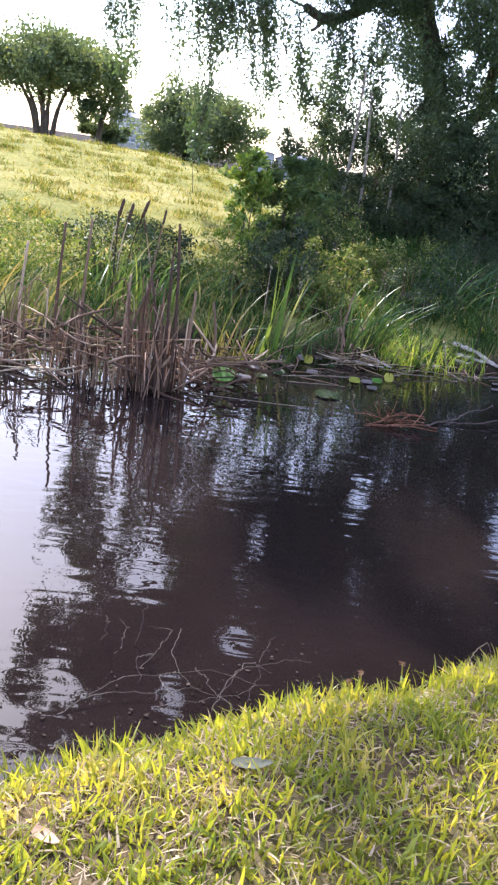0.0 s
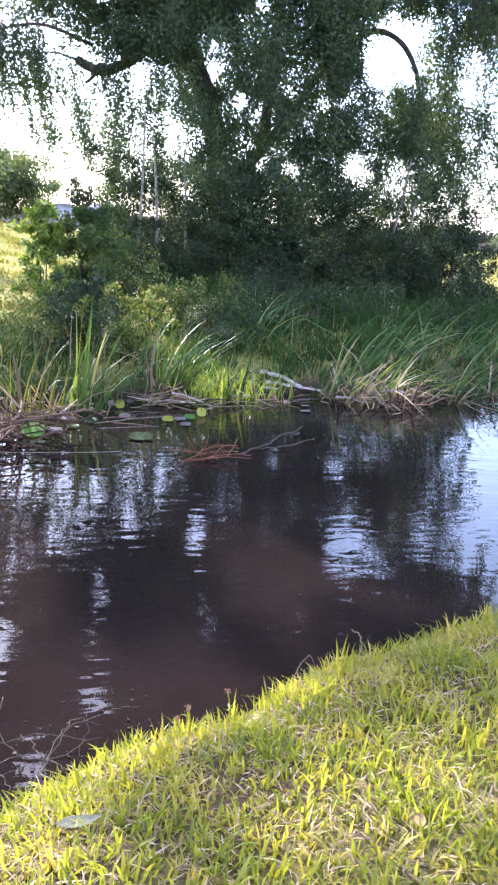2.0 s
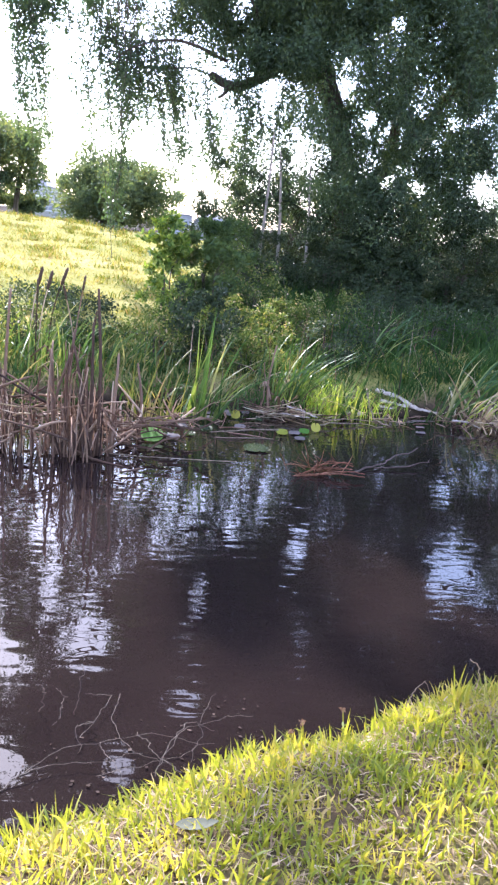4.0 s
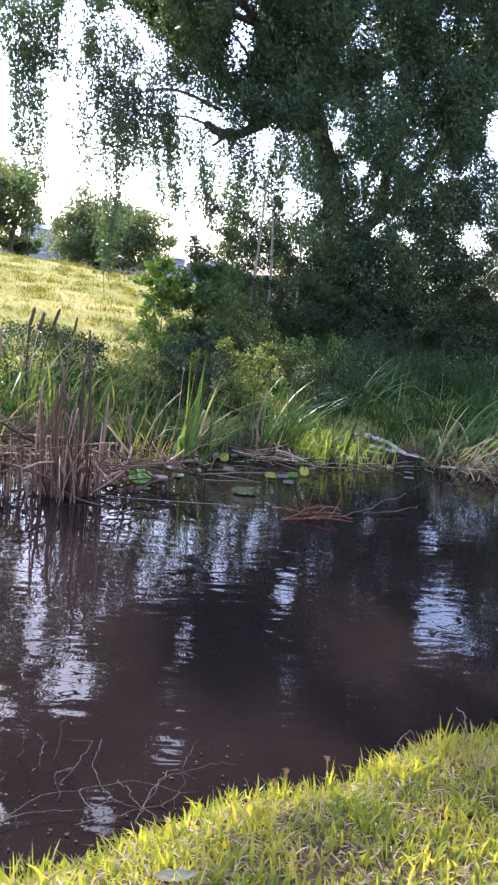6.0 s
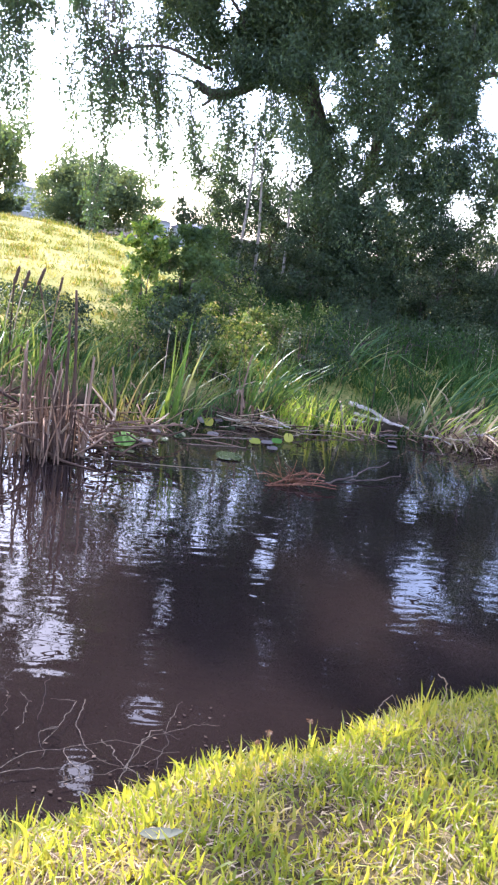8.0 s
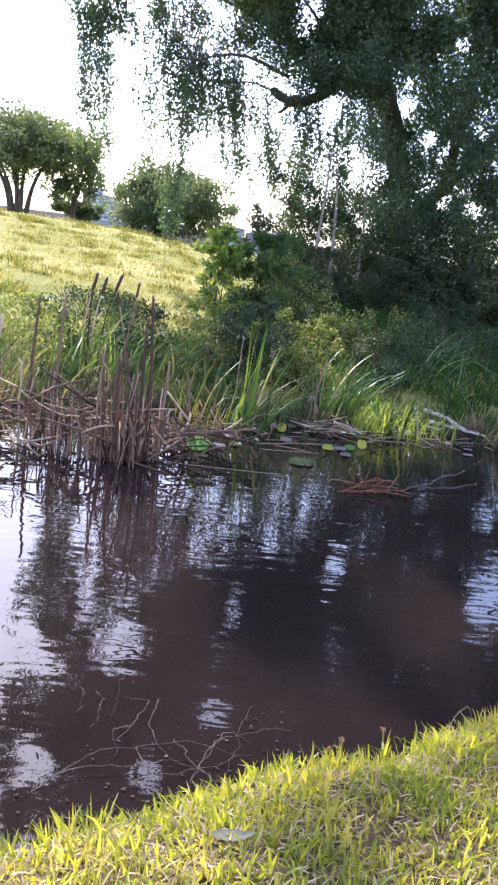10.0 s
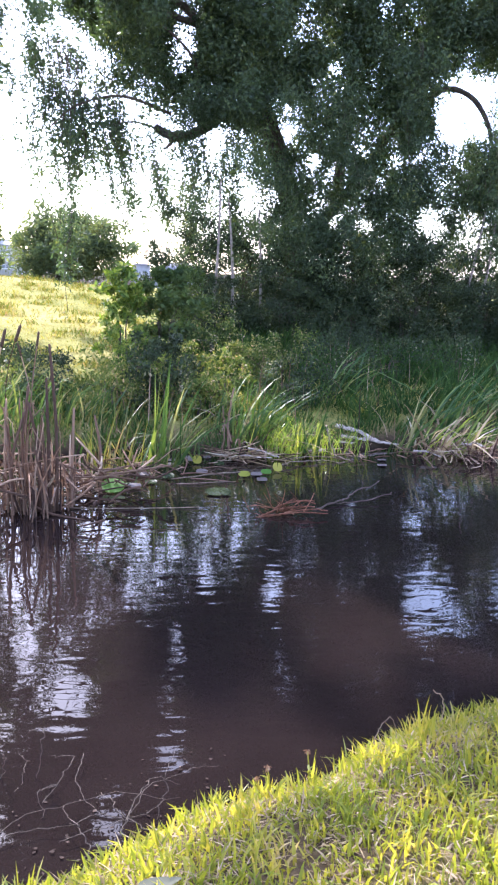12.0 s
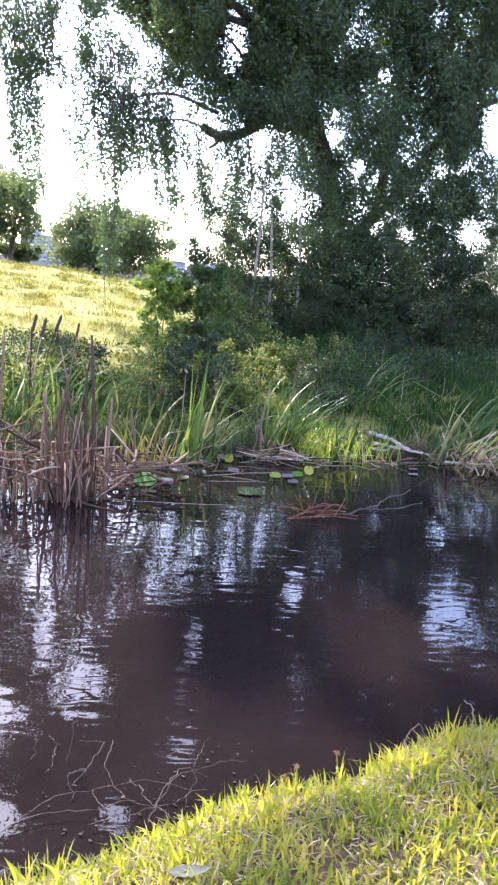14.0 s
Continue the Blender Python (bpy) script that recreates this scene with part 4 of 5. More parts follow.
# boughs at the back and the front of the crown: x, y, z, half width, half height, clumps
for mx_, my, mz, hw, hh, k in ((-0.8, 20.3, 7.4, 1.5, 0.6, 80), (-0.9, 20.5, 8.3, 0.8, 0.4, 24), (0.2, 20.3, 7.7, 0.7, 0.4, 26), (-1.0, 15.9, 6.3, 1.3, 0.3, 40), (-2.2, 20.2, 7.6, 0.8, 0.5, 34),
                                (-1.4, 20.4, 7.5, 0.6, 0.4, 18), (-0.6, 20.5, 8.7, 0.5, 0.5, 18), (1.1, 20.4, 8.9, 0.8, 0.6, 28), (-3.7, 20.4, 8.3, 0.5, 0.5, 16), (-0.7, 20.3, 6.7, 0.6, 0.3, 14), (1.4, 20.3, 7.2, 0.7, 0.5, 22),
                                (-3.2, 20.4, 10.4, 0.6, 0.5, 16), (-1.1, 20.4, 11.0, 0.8, 0.5, 18), (1.3, 16.9, 4.85, 0.55, 0.3, 26), (0.75, 16.9, 4.68, 0.25, 0.22, 12), (2.0, 17.3, 5.1, 0.4, 0.35, 10), (2.13, 15.5, 4.66, 0.16, 0.24, 7)):
    for _ in range(k):
        a, r = rng.uniform(0, 6.283), math.sqrt(rng.random())
        s = rng.uniform(0.22, 0.45)
        clump.append(tuft_points((mx_ + hw * r * math.cos(a), my + rng.normal(0, 0.3), mz + hh * r * math.sin(a)), (s * 0.85, s * 0.85, s), 190, 0.05))
# thin sprays at the crown's outer edge, which dapple the near lawn
for mx_, mz, hw, hh, k in ((-5.39, 12.68, 0.14, 0.14, 8), (-5.08, 12.98, 0.2, 0.06, 3), (-4.72, 13.0, 0.25, 0.05, 3), (-4.6, 12.26, 0.45, 0.07, 11), (-3.9, 12.15, 0.3, 0.1, 8), (-5.2, 12.46, 0.1, 0.08, 4)):
    for _ in range(k):
        c = (mx_ + rng.uniform(-hw, hw), TY + rng.normal(0, 0.2), mz + rng.uniform(-hh, hh))
        clump.append(tuft_points(c, (0.17, 0.17, 0.15), 55, 0.05))
clump = np.concatenate(clump)
clump = clump[~open_sky(clump)]
# the leaning trunk shows between the clumps
off_trunk = np.abs(clump[:, 0] - np.interp(clump[:, 2], [2.0, 3.2, 4.1, 5.0, 5.6], [2.72, 2.6, 2.35, 1.95, 1.9]))
clump = clump[(off_trunk > 0.17) | (clump[:, 2] > 5.3) | (clump[:, 2] < 3.3) | (clump[:, 1] > TY) | (rng.random(len(clump)) < 0.8)]
part("crown", leaves(clump, rng.uniform(0.05, 0.1, len(clump)) * np.interp(clump[:, 2], [4.4, 5.4, 8.0, 8.4], [0.8, 1.0, 1.0, 1.2]), (0.1, 0, -0.8)), CROWN, tree)

# hanging sprays, a bundle of strands from one twig: x from, x to, top z, lowest z at both ends, how many
HANGS = [(1.0, 2.2, 5.2, 3.4, 2.6, 6),
         (2.7, 5.0, 5.6, 2.4, 2.4, 15), (5.0, 5.5, 5.4, 3.6, 4.2, 3), (5.7, 7.7, 4.6, 2.2, 2.4, 16), (6.6, 7.2, 7.2, 3.8, 4.1, 8), (7.4, 9.4, 7.4, 4.6, 5.1, 10), (6.9, 7.2, 4.6, 1.6, 1.6, 6)]
hang, cords = [], []
for xa, xb, top, lo_a, lo_b, k in HANGS:
    for _ in range(k):
        u = rng.random()
        x, y = xa + (xb - xa) * u, TY + rng.normal(-0.5, 0.8)
        low = lo_a + (lo_b - lo_a) * u + rng.exponential(0.5)
        high = top + rng.uniform(-0.8, 0.6)
        if low > high - 0.4:
            continue
        drift = rng.normal(0.25, 0.2)
        for _ in range(rng.integers(3, 7)):
            end = low + rng.exponential(0.35) * (high - low)
            if end > high - 0.3:
                continue
            m = int((high - end) / 0.018)
            w = np.linspace(0, 1, m)
            sx, sy = rng.normal(0, 0.34), rng.normal(0, 0.3)
            px = x + (drift + sx) * w ** 0.7 + 0.06 * np.sin(w * rng.uniform(4, 9) + rng.uniform(0, 6))
            py = y + sy * w ** 0.7 + 0.06 * np.sin(w * rng.uniform(4, 9) + rng.uniform(0, 6))
            p = np.stack([px, py, high + (end - high) * w], 1)
            cords.append(tube(p[:: max(1, m // 8)], 0.005, 4))
            p = p[np.sin(w * rng.uniform(9, 22) + rng.uniform(0, 6)) > rng.uniform(-0.8, 0.1)]
            hang.append(np.repeat(p, 4, 0) + rng.normal(0, 0.06, (4 * len(p), 3)))
# long separate sprays at the crown's edge: x and z where they start, x and z where they end, half width, strands
SPRAYS = [(-3.47, 5.6, -3.32, 3.0, 0.2, 20), (-3.5, 6.7, -3.25, 4.9, 0.42, 46), (-2.3, 6.0, -2.1, 3.1, 0.18, 20), (-1.72, 5.9, -1.6, 3.25, 0.15, 26), (-1.3, 4.9, -1.05, 3.3, 0.12, 12),
          (-1.0, 5.0, -0.44, 2.6, 0.13, 24), (-0.3, 4.4, 0.22, 2.45, 0.08, 8), (0.5, 4.7, 0.75, 1.9, 0.27, 18), (0.9, 4.2, 1.0, 2.0, 0.25, 9), (-2.9, 6.9, -2.7, 5.4, 0.4, 14), (-1.6, 4.3, -1.7, 0.85, 0.05, 5), (-1.78, 3.1, -1.72, 1.35, 0.12, 8)]
for xt, zt, xl, zl, hw, k in SPRAYS:
    for _ in range(k):
        high, end = zt + rng.uniform(-0.5, 0.3), zl + rng.exponential(0.3) * (zt - zl)
        if end > high - 0.3:
            continue
        m = int((high - end) / 0.02)
        w = np.linspace(0, 1, m)
        along = (zt - (high + (end - high) * w)) / (zt - zl)
        y0_, y1_ = TY + rng.normal(-0.5, 0.4), TY + rng.normal(-0.5, 0.5)
        px = xt + (xl - xt) * along + rng.normal(0, hw) + rng.normal(0, 0.5 * hw) * w + 0.05 * np.sin(w * rng.uniform(4, 9) + rng.uniform(0, 6))
        py = y0_ + (y1_ - y0_) * w
        p = np.stack([px, py, high + (end - high) * w], 1)
        cords.append(tube(p[:: max(1, m // 8)], 0.005, 4))
        p = p[np.sin(w * rng.uniform(9, 22) + rng.uniform(0, 6)) > rng.uniform(-0.9, 0.0)]
        hang.append(np.repeat(p, 3, 0) + rng.normal(0, 0.07, (3 * len(p), 3)))
hang = np.concatenate(hang)
hang = hang[~open_sky(hang)]
tagged(part("hanging_foliage", leaves(hang, rng.uniform(0.05, 0.1, len(hang)), (0.1, 0, -0.9)), CROWN, tree), kind="stuff")
tagged(part("hanging_twig", joined(cords), BARK, tree), kind="stuff")

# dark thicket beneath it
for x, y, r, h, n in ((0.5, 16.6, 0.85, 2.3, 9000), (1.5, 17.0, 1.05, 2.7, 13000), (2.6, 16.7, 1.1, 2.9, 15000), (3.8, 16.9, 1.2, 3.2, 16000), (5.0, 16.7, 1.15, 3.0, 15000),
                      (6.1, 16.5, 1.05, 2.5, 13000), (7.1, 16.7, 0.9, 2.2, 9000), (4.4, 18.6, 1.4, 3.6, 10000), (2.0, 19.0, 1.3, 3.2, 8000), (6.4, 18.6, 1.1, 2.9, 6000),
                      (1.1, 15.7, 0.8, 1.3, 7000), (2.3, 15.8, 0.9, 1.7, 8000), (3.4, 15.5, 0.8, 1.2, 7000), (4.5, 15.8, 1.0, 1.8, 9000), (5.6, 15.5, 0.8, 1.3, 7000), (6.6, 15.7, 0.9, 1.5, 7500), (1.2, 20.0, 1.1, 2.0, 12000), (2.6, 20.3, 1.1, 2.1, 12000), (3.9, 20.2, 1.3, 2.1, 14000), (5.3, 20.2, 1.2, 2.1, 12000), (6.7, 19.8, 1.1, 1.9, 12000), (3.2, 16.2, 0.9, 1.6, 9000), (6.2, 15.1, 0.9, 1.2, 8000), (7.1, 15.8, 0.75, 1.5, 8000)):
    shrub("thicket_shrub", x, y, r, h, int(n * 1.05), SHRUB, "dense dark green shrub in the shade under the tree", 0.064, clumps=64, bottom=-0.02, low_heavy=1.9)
for x0_, x1_, zt in ((0.95, 1.1, 3.6), (1.35, 1.25, 3.2), (1.85, 1.8, 3.0), (5.5, 6.1, 3.6), (6.45, 7.0, 3.2), (5.9, 6.3, 3.8)):
    b0 = float(land(x0_, 16.3))
    sap = thing("sapling", "thin bare sapling stem rising from the thicket", "sapling", "saplings in the thicket", at=(x0_, 16.3, b0))
    path = curve([(x0_, 16.3, b0 - 0.05), ((x0_ + x1_) / 2 + 0.04, 16.3, (b0 + zt) / 2), (x1_, 16.4, zt)], 9)
    part("stem", tube(path, np.linspace(0.035, 0.016, 9), 7, 0.05), PALE_BARK, sap)
    p = tuft_points((x1_, 16.4, zt), (0.35, 0.35, 0.4), 160, 0.1)
    part("foliage", leaves(p, rng.uniform(0.05, 0.1, 160), (0, 0, -0.5)), SHRUB, sap)

# leafy sapling with large light leaves at the edge of the field, and darker bushes beside it
shrub("leafy_sapling", -0.5, 12.9, 0.36, 1.45, 2000, SPRIG, "young bush with large light green leaves", 0.1, 5, "", "bush", 40, 0.12)
shrub("bank_bush", 0.12, 13.4, 0.55, 1.45, 5600, BUSH, "mid-green leafy bush at the field's edge", 0.1, 6, "bushes on the bank", "bush", 40, -0.02, 1.3)
shrub("bank_bush", 0.5, 14.6, 0.75, 1.3, 9000, BUSH, "mid-green leafy bush at the field's edge", 0.065, 5, "bushes on the bank", "bush", 54, -0.02, 1.3)
shrub("bank_weed", 0.35, 11.3, 0.4, 0.6, 2640, WEED, "yellow-green flowering weeds on the far bank", 0.05, 7, "weeds on the bank", "weed", 46, 0.0, 1.0)
shrub("bank_weed", 1.25, 11.6, 0.45, 0.6, 2880, WEED, "yellow-green flowering weeds on the far bank", 0.05, 7, "weeds on the bank", "weed", 46, 0.0, 1.0)
shrub("bank_weed", 0.85, 10.4, 0.35, 0.7, 1920, WEED, "yellow-green flowering weeds on the far bank", 0.05, 7, "weeds on the bank", "weed", 46, 0.0, 1.0)
shrub("bank_weed", 7.9, 15.0, 0.4, 0.9, 1680, WEED, "sunlit straggly weeds at the field's edge", 0.05, 6, "weeds on the bank", "weed", 46, 0.0, 1.0)
shrub("bank_weed", 8.9, 14.8, 0.4, 0.7, 1440, WEED, "sunlit straggly weeds at the field's edge", 0.05, 6, "weeds on the bank", "weed", 46, 0.0, 1.0)
for x, y, r, h in ((-2.9, 9.1, 0.45, 0.55), (-2.2, 9.5, 0.45, 0.6), (-3.4, 9.8, 0.5, 0.5), (-1.7, 10.4, 0.4, 0.45), (-2.7, 10.6, 0.5, 0.4), (-3.6, 11.6, 0.5, 0.4), (-2.0, 12.2, 0.5, 0.35)):
    shrub("bank_weed", x, y, r, h, 1100, WEED, "sunlit yellow-green weeds above the reeds", 0.05, 0, "weeds on the bank", "weed", 40, -0.02)
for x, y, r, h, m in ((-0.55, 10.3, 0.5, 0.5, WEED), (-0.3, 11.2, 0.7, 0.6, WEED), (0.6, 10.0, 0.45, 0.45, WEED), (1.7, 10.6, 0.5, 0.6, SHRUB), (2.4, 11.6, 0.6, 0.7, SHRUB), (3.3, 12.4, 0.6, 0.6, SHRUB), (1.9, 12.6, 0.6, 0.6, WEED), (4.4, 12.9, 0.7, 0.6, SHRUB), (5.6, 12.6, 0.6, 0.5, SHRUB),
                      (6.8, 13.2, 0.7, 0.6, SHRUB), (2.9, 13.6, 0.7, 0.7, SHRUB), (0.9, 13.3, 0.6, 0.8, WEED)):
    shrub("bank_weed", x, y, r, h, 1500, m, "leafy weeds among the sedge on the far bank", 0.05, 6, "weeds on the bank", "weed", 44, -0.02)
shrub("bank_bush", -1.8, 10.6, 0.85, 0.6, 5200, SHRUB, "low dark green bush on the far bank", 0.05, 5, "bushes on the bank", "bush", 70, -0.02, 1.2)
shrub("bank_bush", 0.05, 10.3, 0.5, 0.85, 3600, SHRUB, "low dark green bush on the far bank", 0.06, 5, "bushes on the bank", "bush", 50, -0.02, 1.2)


# ---- distance: trees, buildings and palms beyond the field ----
def far_tree(name, x, y, base, top, width, n, label, trunks=3, clumps=60, leaf=0.2, low=0.3):
    z = base - 0.3
    ob = thing(name, label, "tree", "trees beyond the field", at=(x, y, z))
    hgt = top - base
    for k in range(trunks):
        a = rng.uniform(-1, 1)
        tip = (x + a * width * 0.3, y + rng.normal(0, 0.5), base + hgt * 0.65)
        path = curve([(x + a * width * 0.06, y, z), (x + a * width * 0.12, y, base + hgt * 0.25), tip], 9)
        part("trunk", tube(path, np.linspace(0.03, 0.012, 9) * hgt, 8, 0.05), BARK, ob)
    pts = []
    lobes = []
    for k in range(9):
        a, r = k * 2.4, math.sqrt((k + 0.5) / 9) * 0.62
        lobes.append((r * math.cos(a) + rng.normal(0, 0.03), r * math.sin(a) + rng.normal(0, 0.03), rng.uniform(0.38, 0.48)))
    for k in range(clumps):
        lx, lz, lr = lobes[k % 9]
        a, r = rng.uniform(0, 6.283), math.sqrt(rng.random()) * lr
        c = (x + width / 2 * (lx + r * math.cos(a)), y + rng.normal(0, width * 0.16), base + hgt * (low + (1 - low) * (0.5 + 0.5 * (lz + r * math.sin(a)))))
        s = width * rng.uniform(0.04, 0.1)
        pts.append(tuft_points(c, (s * 1.2, s * 1.2, s), n // clumps, 0.05))
    p = np.concatenate(pts)
    part("crown", leaves(p, rng.uniform(0.6, 1.3, len(p)) * leaf, None, 0.6), FAR_LEAF, ob)
    return ob


far_tree("field_tree", -11.9, 45, 1.6, 6.5, 8.4, 26000, "broad dark tree with several trunks beyond the field", 6, 240, 0.17, 0.3)
far_tree("field_tree", -9.6, 46, 1.5, 5.0, 4.2, 6000, "smaller open tree beside the broad tree", 3, 80, 0.15, 0.1)
far_tree("field_bush", -3.45, 34, 1.35, 4.2, 5.4, 32000, "dense rounded green tree at the field's crest", 4, 280, 0.12, -0.12)
far_tree("field_bush", -9.7, 48, 1.4, 2.7, 2.8, 4000, "low pale bush behind the field's crest", 2, 24, 0.2, 0.0)


def house(name, x0, x1, y, z_low, z_wall, z_roof, depth, label, windows=4):
    ob = thing(name, label, "building", "buildings beyond the field", at=((x0 + x1) / 2, y, z_low))
    part("wall", box(x0, y, z_low, x1, y + depth, z_wall), STUCCO, ob)
    o, mid = 0.4, y + depth / 2
    v = np.array([(x0 - o, y - o, z_wall), (x1 + o, y - o, z_wall), (x1 + o, y + depth + o, z_wall), (x0 - o, y + depth + o, z_wall), (x0 + depth * 0.3, mid, z_roof), (x1 - depth * 0.3, mid, z_roof)])
    part("roof", (v + np.array([0, 0, 0.004]), [np.array([(0, 1, 5, 4), (2, 3, 4, 5), (3, 2, 1, 0)]), np.array([(1, 2, 5), (3, 0, 4)])]), ROOF, ob)
    for k in range(windows):
        wx_ = x0 + (k + 0.5) * (x1 - x0) / windows
        part("window", box(wx_ - 0.3, y - 0.05, z_wall - 1.5, wx_ + 0.3, y + 0.05, z_wall - 0.7), DUSTY, ob)
    return ob


def apartment_block():
    """A far stepped block with pale floor bands and rows of windows."""
    ob = thing("apartment_block", "pale grey apartment block far behind the trees", "building", "buildings beyond the field", at=(-28, 160, 0))
    for x0, x1, top in ((-31.5, -28.6, 6.3), (-28.6, -26.6, 5.2), (-26.6, -24.6, 4.3)):
        part("wall", box(x0, 160, -1.0, x1 - 0.01, 170, top), STUCCO, ob)
        part("roof", box(x0 - 0.1, 159.8, top + 0.004, x1 + 0.05, 170.2, top + 0.25), ROOF, ob)
        for k in range(3):
            zf = top - 0.9 - 1.25 * k
            part("floor_band", box(x0, 159.7, zf - 0.55, x1 - 0.02, 159.995, zf - 0.35), BAND, ob)
            for q_ in range(2):
                wx_ = x0 + (q_ + 0.5) * (x1 - x0) / 2
                part("window", box(wx_ - 0.35, 159.9, zf - 0.3, wx_ + 0.35, 159.99, zf + 0.2), DUSTY, ob)
    return ob


BAND = rough_mat("white_band", [(0.3, (0.6, 0.6, 0.6)), (0.7, (0.72, 0.72, 0.72))], 3.0, 4.0, 0.85, 0.05)
apartment_block()
house("far_house", -4.4, -2.0, 120, -1.5, 2.45, 2.7, 6.0, "grey house beyond the crest of the field", 2)
house("far_house", -1.8, 5.0, 122, -1.5, 1.9, 2.9, 6.0, "low grey house beyond the crest of the field", 4)
house("far_house", 69, 82, 130, -1.5, 1.0, 2.0, 9.0, "low grey house beyond the palms", 5)


def palm(name, x, y, base, top, frond, n, label, trunk_r=0.16):
    ob = thing(name, label, "palm tree", "palms beyond the field", at=(x, y, base))
    path = curve([(x, y, base - 0.2), (x - 0.1, y, (base + top) / 2), (x, y, top)], 12)
    part("trunk", tube(path, np.linspace(trunk_r * 1.25, trunk_r * 0.8, 12), 8, 0.04), PALE_BARK, ob)
    for k in range(n):
        a, rise = rng.uniform(0, 6.283), rng.uniform(-1.5, 0.7)
        d = np.array([math.cos(a), math.sin(a), 0])
        rib = curve([(x, y, top), np.array([x, y, top]) + d * frond * 0.5 + np.array([0, 0, frond * 0.35 * rise]), np.array([x, y, top]) + d * frond * 0.85 + np.array([0, 0, frond * (0.4 * rise - 0.45)])], 10)
        s = np.repeat(rib[2:], 8, 0)
        side = np.cross(d, (0, 0, 1.0))
        f = leaves(s, frond * rng.uniform(0.25, 0.42, len(s)), d * 0.6 + np.array([0, 0, -0.7]), 0.16, 0.6)
        part("frond", joined([tube(rib, 0.02 * frond, 4), f]), PALM, ob)
    return ob


palm("tall_palm", 47.6, 90, -0.6, 9.0, 2.2, 34, "tall slim palm with drooping grey-green fronds", 0.13)
for x, y, top, fr in ((49.5, 100, 2.2, 2.6), (51.8, 102, 3.0, 2.8), (53.6, 101, 2.4, 2.6)):
    palm("low_palm", x, y, -0.6, top, fr, 20, "short bushy palm with arching fronds", 0.2)
far_tree("far_bush", 45.6, 106, -0.4, 2.6, 5.0, 2500, "low bushes on the field's far side", 2, 24, 0.4, 0.0)
far_tree("far_bush", 44.0, 106, -0.4, 2.9, 6.0, 2500, "low bushes on the field's far side", 2, 24, 0.4, 0.0)
far_tree("far_bush", 40.0, 106, -0.3, 2.7, 6.0, 2500, "low bushes on the field's far side", 2, 24, 0.4, 0.0)
far_tree("far_bush", 55.5, 108, -0.5, 3.0, 7.0, 3000, "low bushes on the field's far side", 2, 24, 0.4, 0.0)


# ---- floating and stranded things by the far bank ----
def lily_pad(x, y, r, turn, mat, label, tilt=0.0):
    n = 22
    th = np.linspace(0.1, 2 * np.pi - 0.1, n) + turn
    rim = np.stack([x + r * np.cos(th), y + r * np.sin(th), 0.012 + 0.003 * np.sin(3 * th) + tilt * (np.sin(th) + 1) * r], 1)
    rim2 = np.stack([x + r * 0.55 * np.cos(th), y + r * 0.55 * np.sin(th), 0.01 + tilt * (0.55 * np.sin(th) + 1) * r], 1)
    v = np.concatenate([rim, rim2, [[x, y, 0.006 + tilt * r]]])
    k = np.arange(n - 1)
    f = [np.stack([k, k + 1, n + k + 1, n + k], 1), np.stack([n + k, n + k + 1, np.full(n - 1, 2 * n)], 1)]
    low = v - np.array([0, 0, 0.003])
    m = len(v)
    f = [np.concatenate([f[0], f[0][:, ::-1] + m]), np.concatenate([f[1], f[1][:, ::-1] + m])]
    return solid("lily_pad", (np.concatenate([v, low]), f), mat, label, "lily pad", "lily pads on the pond", smooth=True)


lily_pad(-0.3, 7.38, 0.1, 1.0, LILY, "green lily pad tilted out of the pond", 0.4)
lily_pad(-0.2, 7.62, 0.05, 3.0, LILY_DARK, "small dark green lily pad on the pond")
lily_pad(0.46, 8.5, 0.045, 2.0, LILY_OLD, "yellow-green lily pad standing near the reeds", 0.8)
lily_pad(0.88, 7.97, 0.055, 0.3, LILY_OLD, "yellowing lily pad floating on the pond", 0.3)
lily_pad(1.22, 8.18, 0.045, 1.5, LILY_OLD, "yellow-green lily pad tilted out of the water", 0.8)
lily_pad(1.1, 8.08, 0.05, 4.0, LILY, "green lily pad floating on the pond", 0.3)
lily_pad(1.0, 8.02, 0.055, 2.6, LILY_DRY, "pale dry lily pad floating on the pond", 0.1)
lily_pad(0.6, 7.3, 0.11, 5.0, LILY_DARK, "dark green lily pad floating on the pond", 0.1)
lily_pad(0.35, 8.75, 0.06, 5.0, LILY_DRY, "pale dry lily pad near the reeds", 0.1)
lily_pad(0.2, 8.62, 0.05, 1.0, LILY_DRY, "pale dry lily pad near the reeds", 0.1)
for x, y, r, m, look_ in ((0.06, 8.41, 0.045, LILY_DRY, "pale dry"), (0.2, 8.43, 0.05, LILY_DRY, "pale dry"), (0.42, 8.62, 0.05, LILY_DRY, "pale dry"), (0.57, 8.77, 0.04, LILY_DRY, "pale dry"), (0.67, 8.44, 0.05, LILY_DARK, "dark green"), (0.49, 8.08, 0.055, LILY_DRY, "pale dry"),
                          (0.17, 7.88, 0.06, LILY_DARK, "dark green"), (0.02, 7.67, 0.055, LILY_DARK, "dark green"), (-0.12, 7.48, 0.06, LILY_DRY, "pale dry"), (-0.04, 7.98, 0.05, LILY_DRY, "pale dry"), (1.03, 7.8, 0.05, LILY_DRY, "pale dry")):
    lily_pad(x, y, r, rng.uniform(0, 6.283), m, look_ + " lily pad lying among the reeds", rng.uniform(0.0, 0.25))
lily_pad(2.38, 8.74, 0.045, 0.0, LILY_DRY, "pale dry lily pad floating on the pond")
lily_pad(2.32, 8.48, 0.05, 2.0, LILY_DRY, "pale dry lily pad floating on the pond")


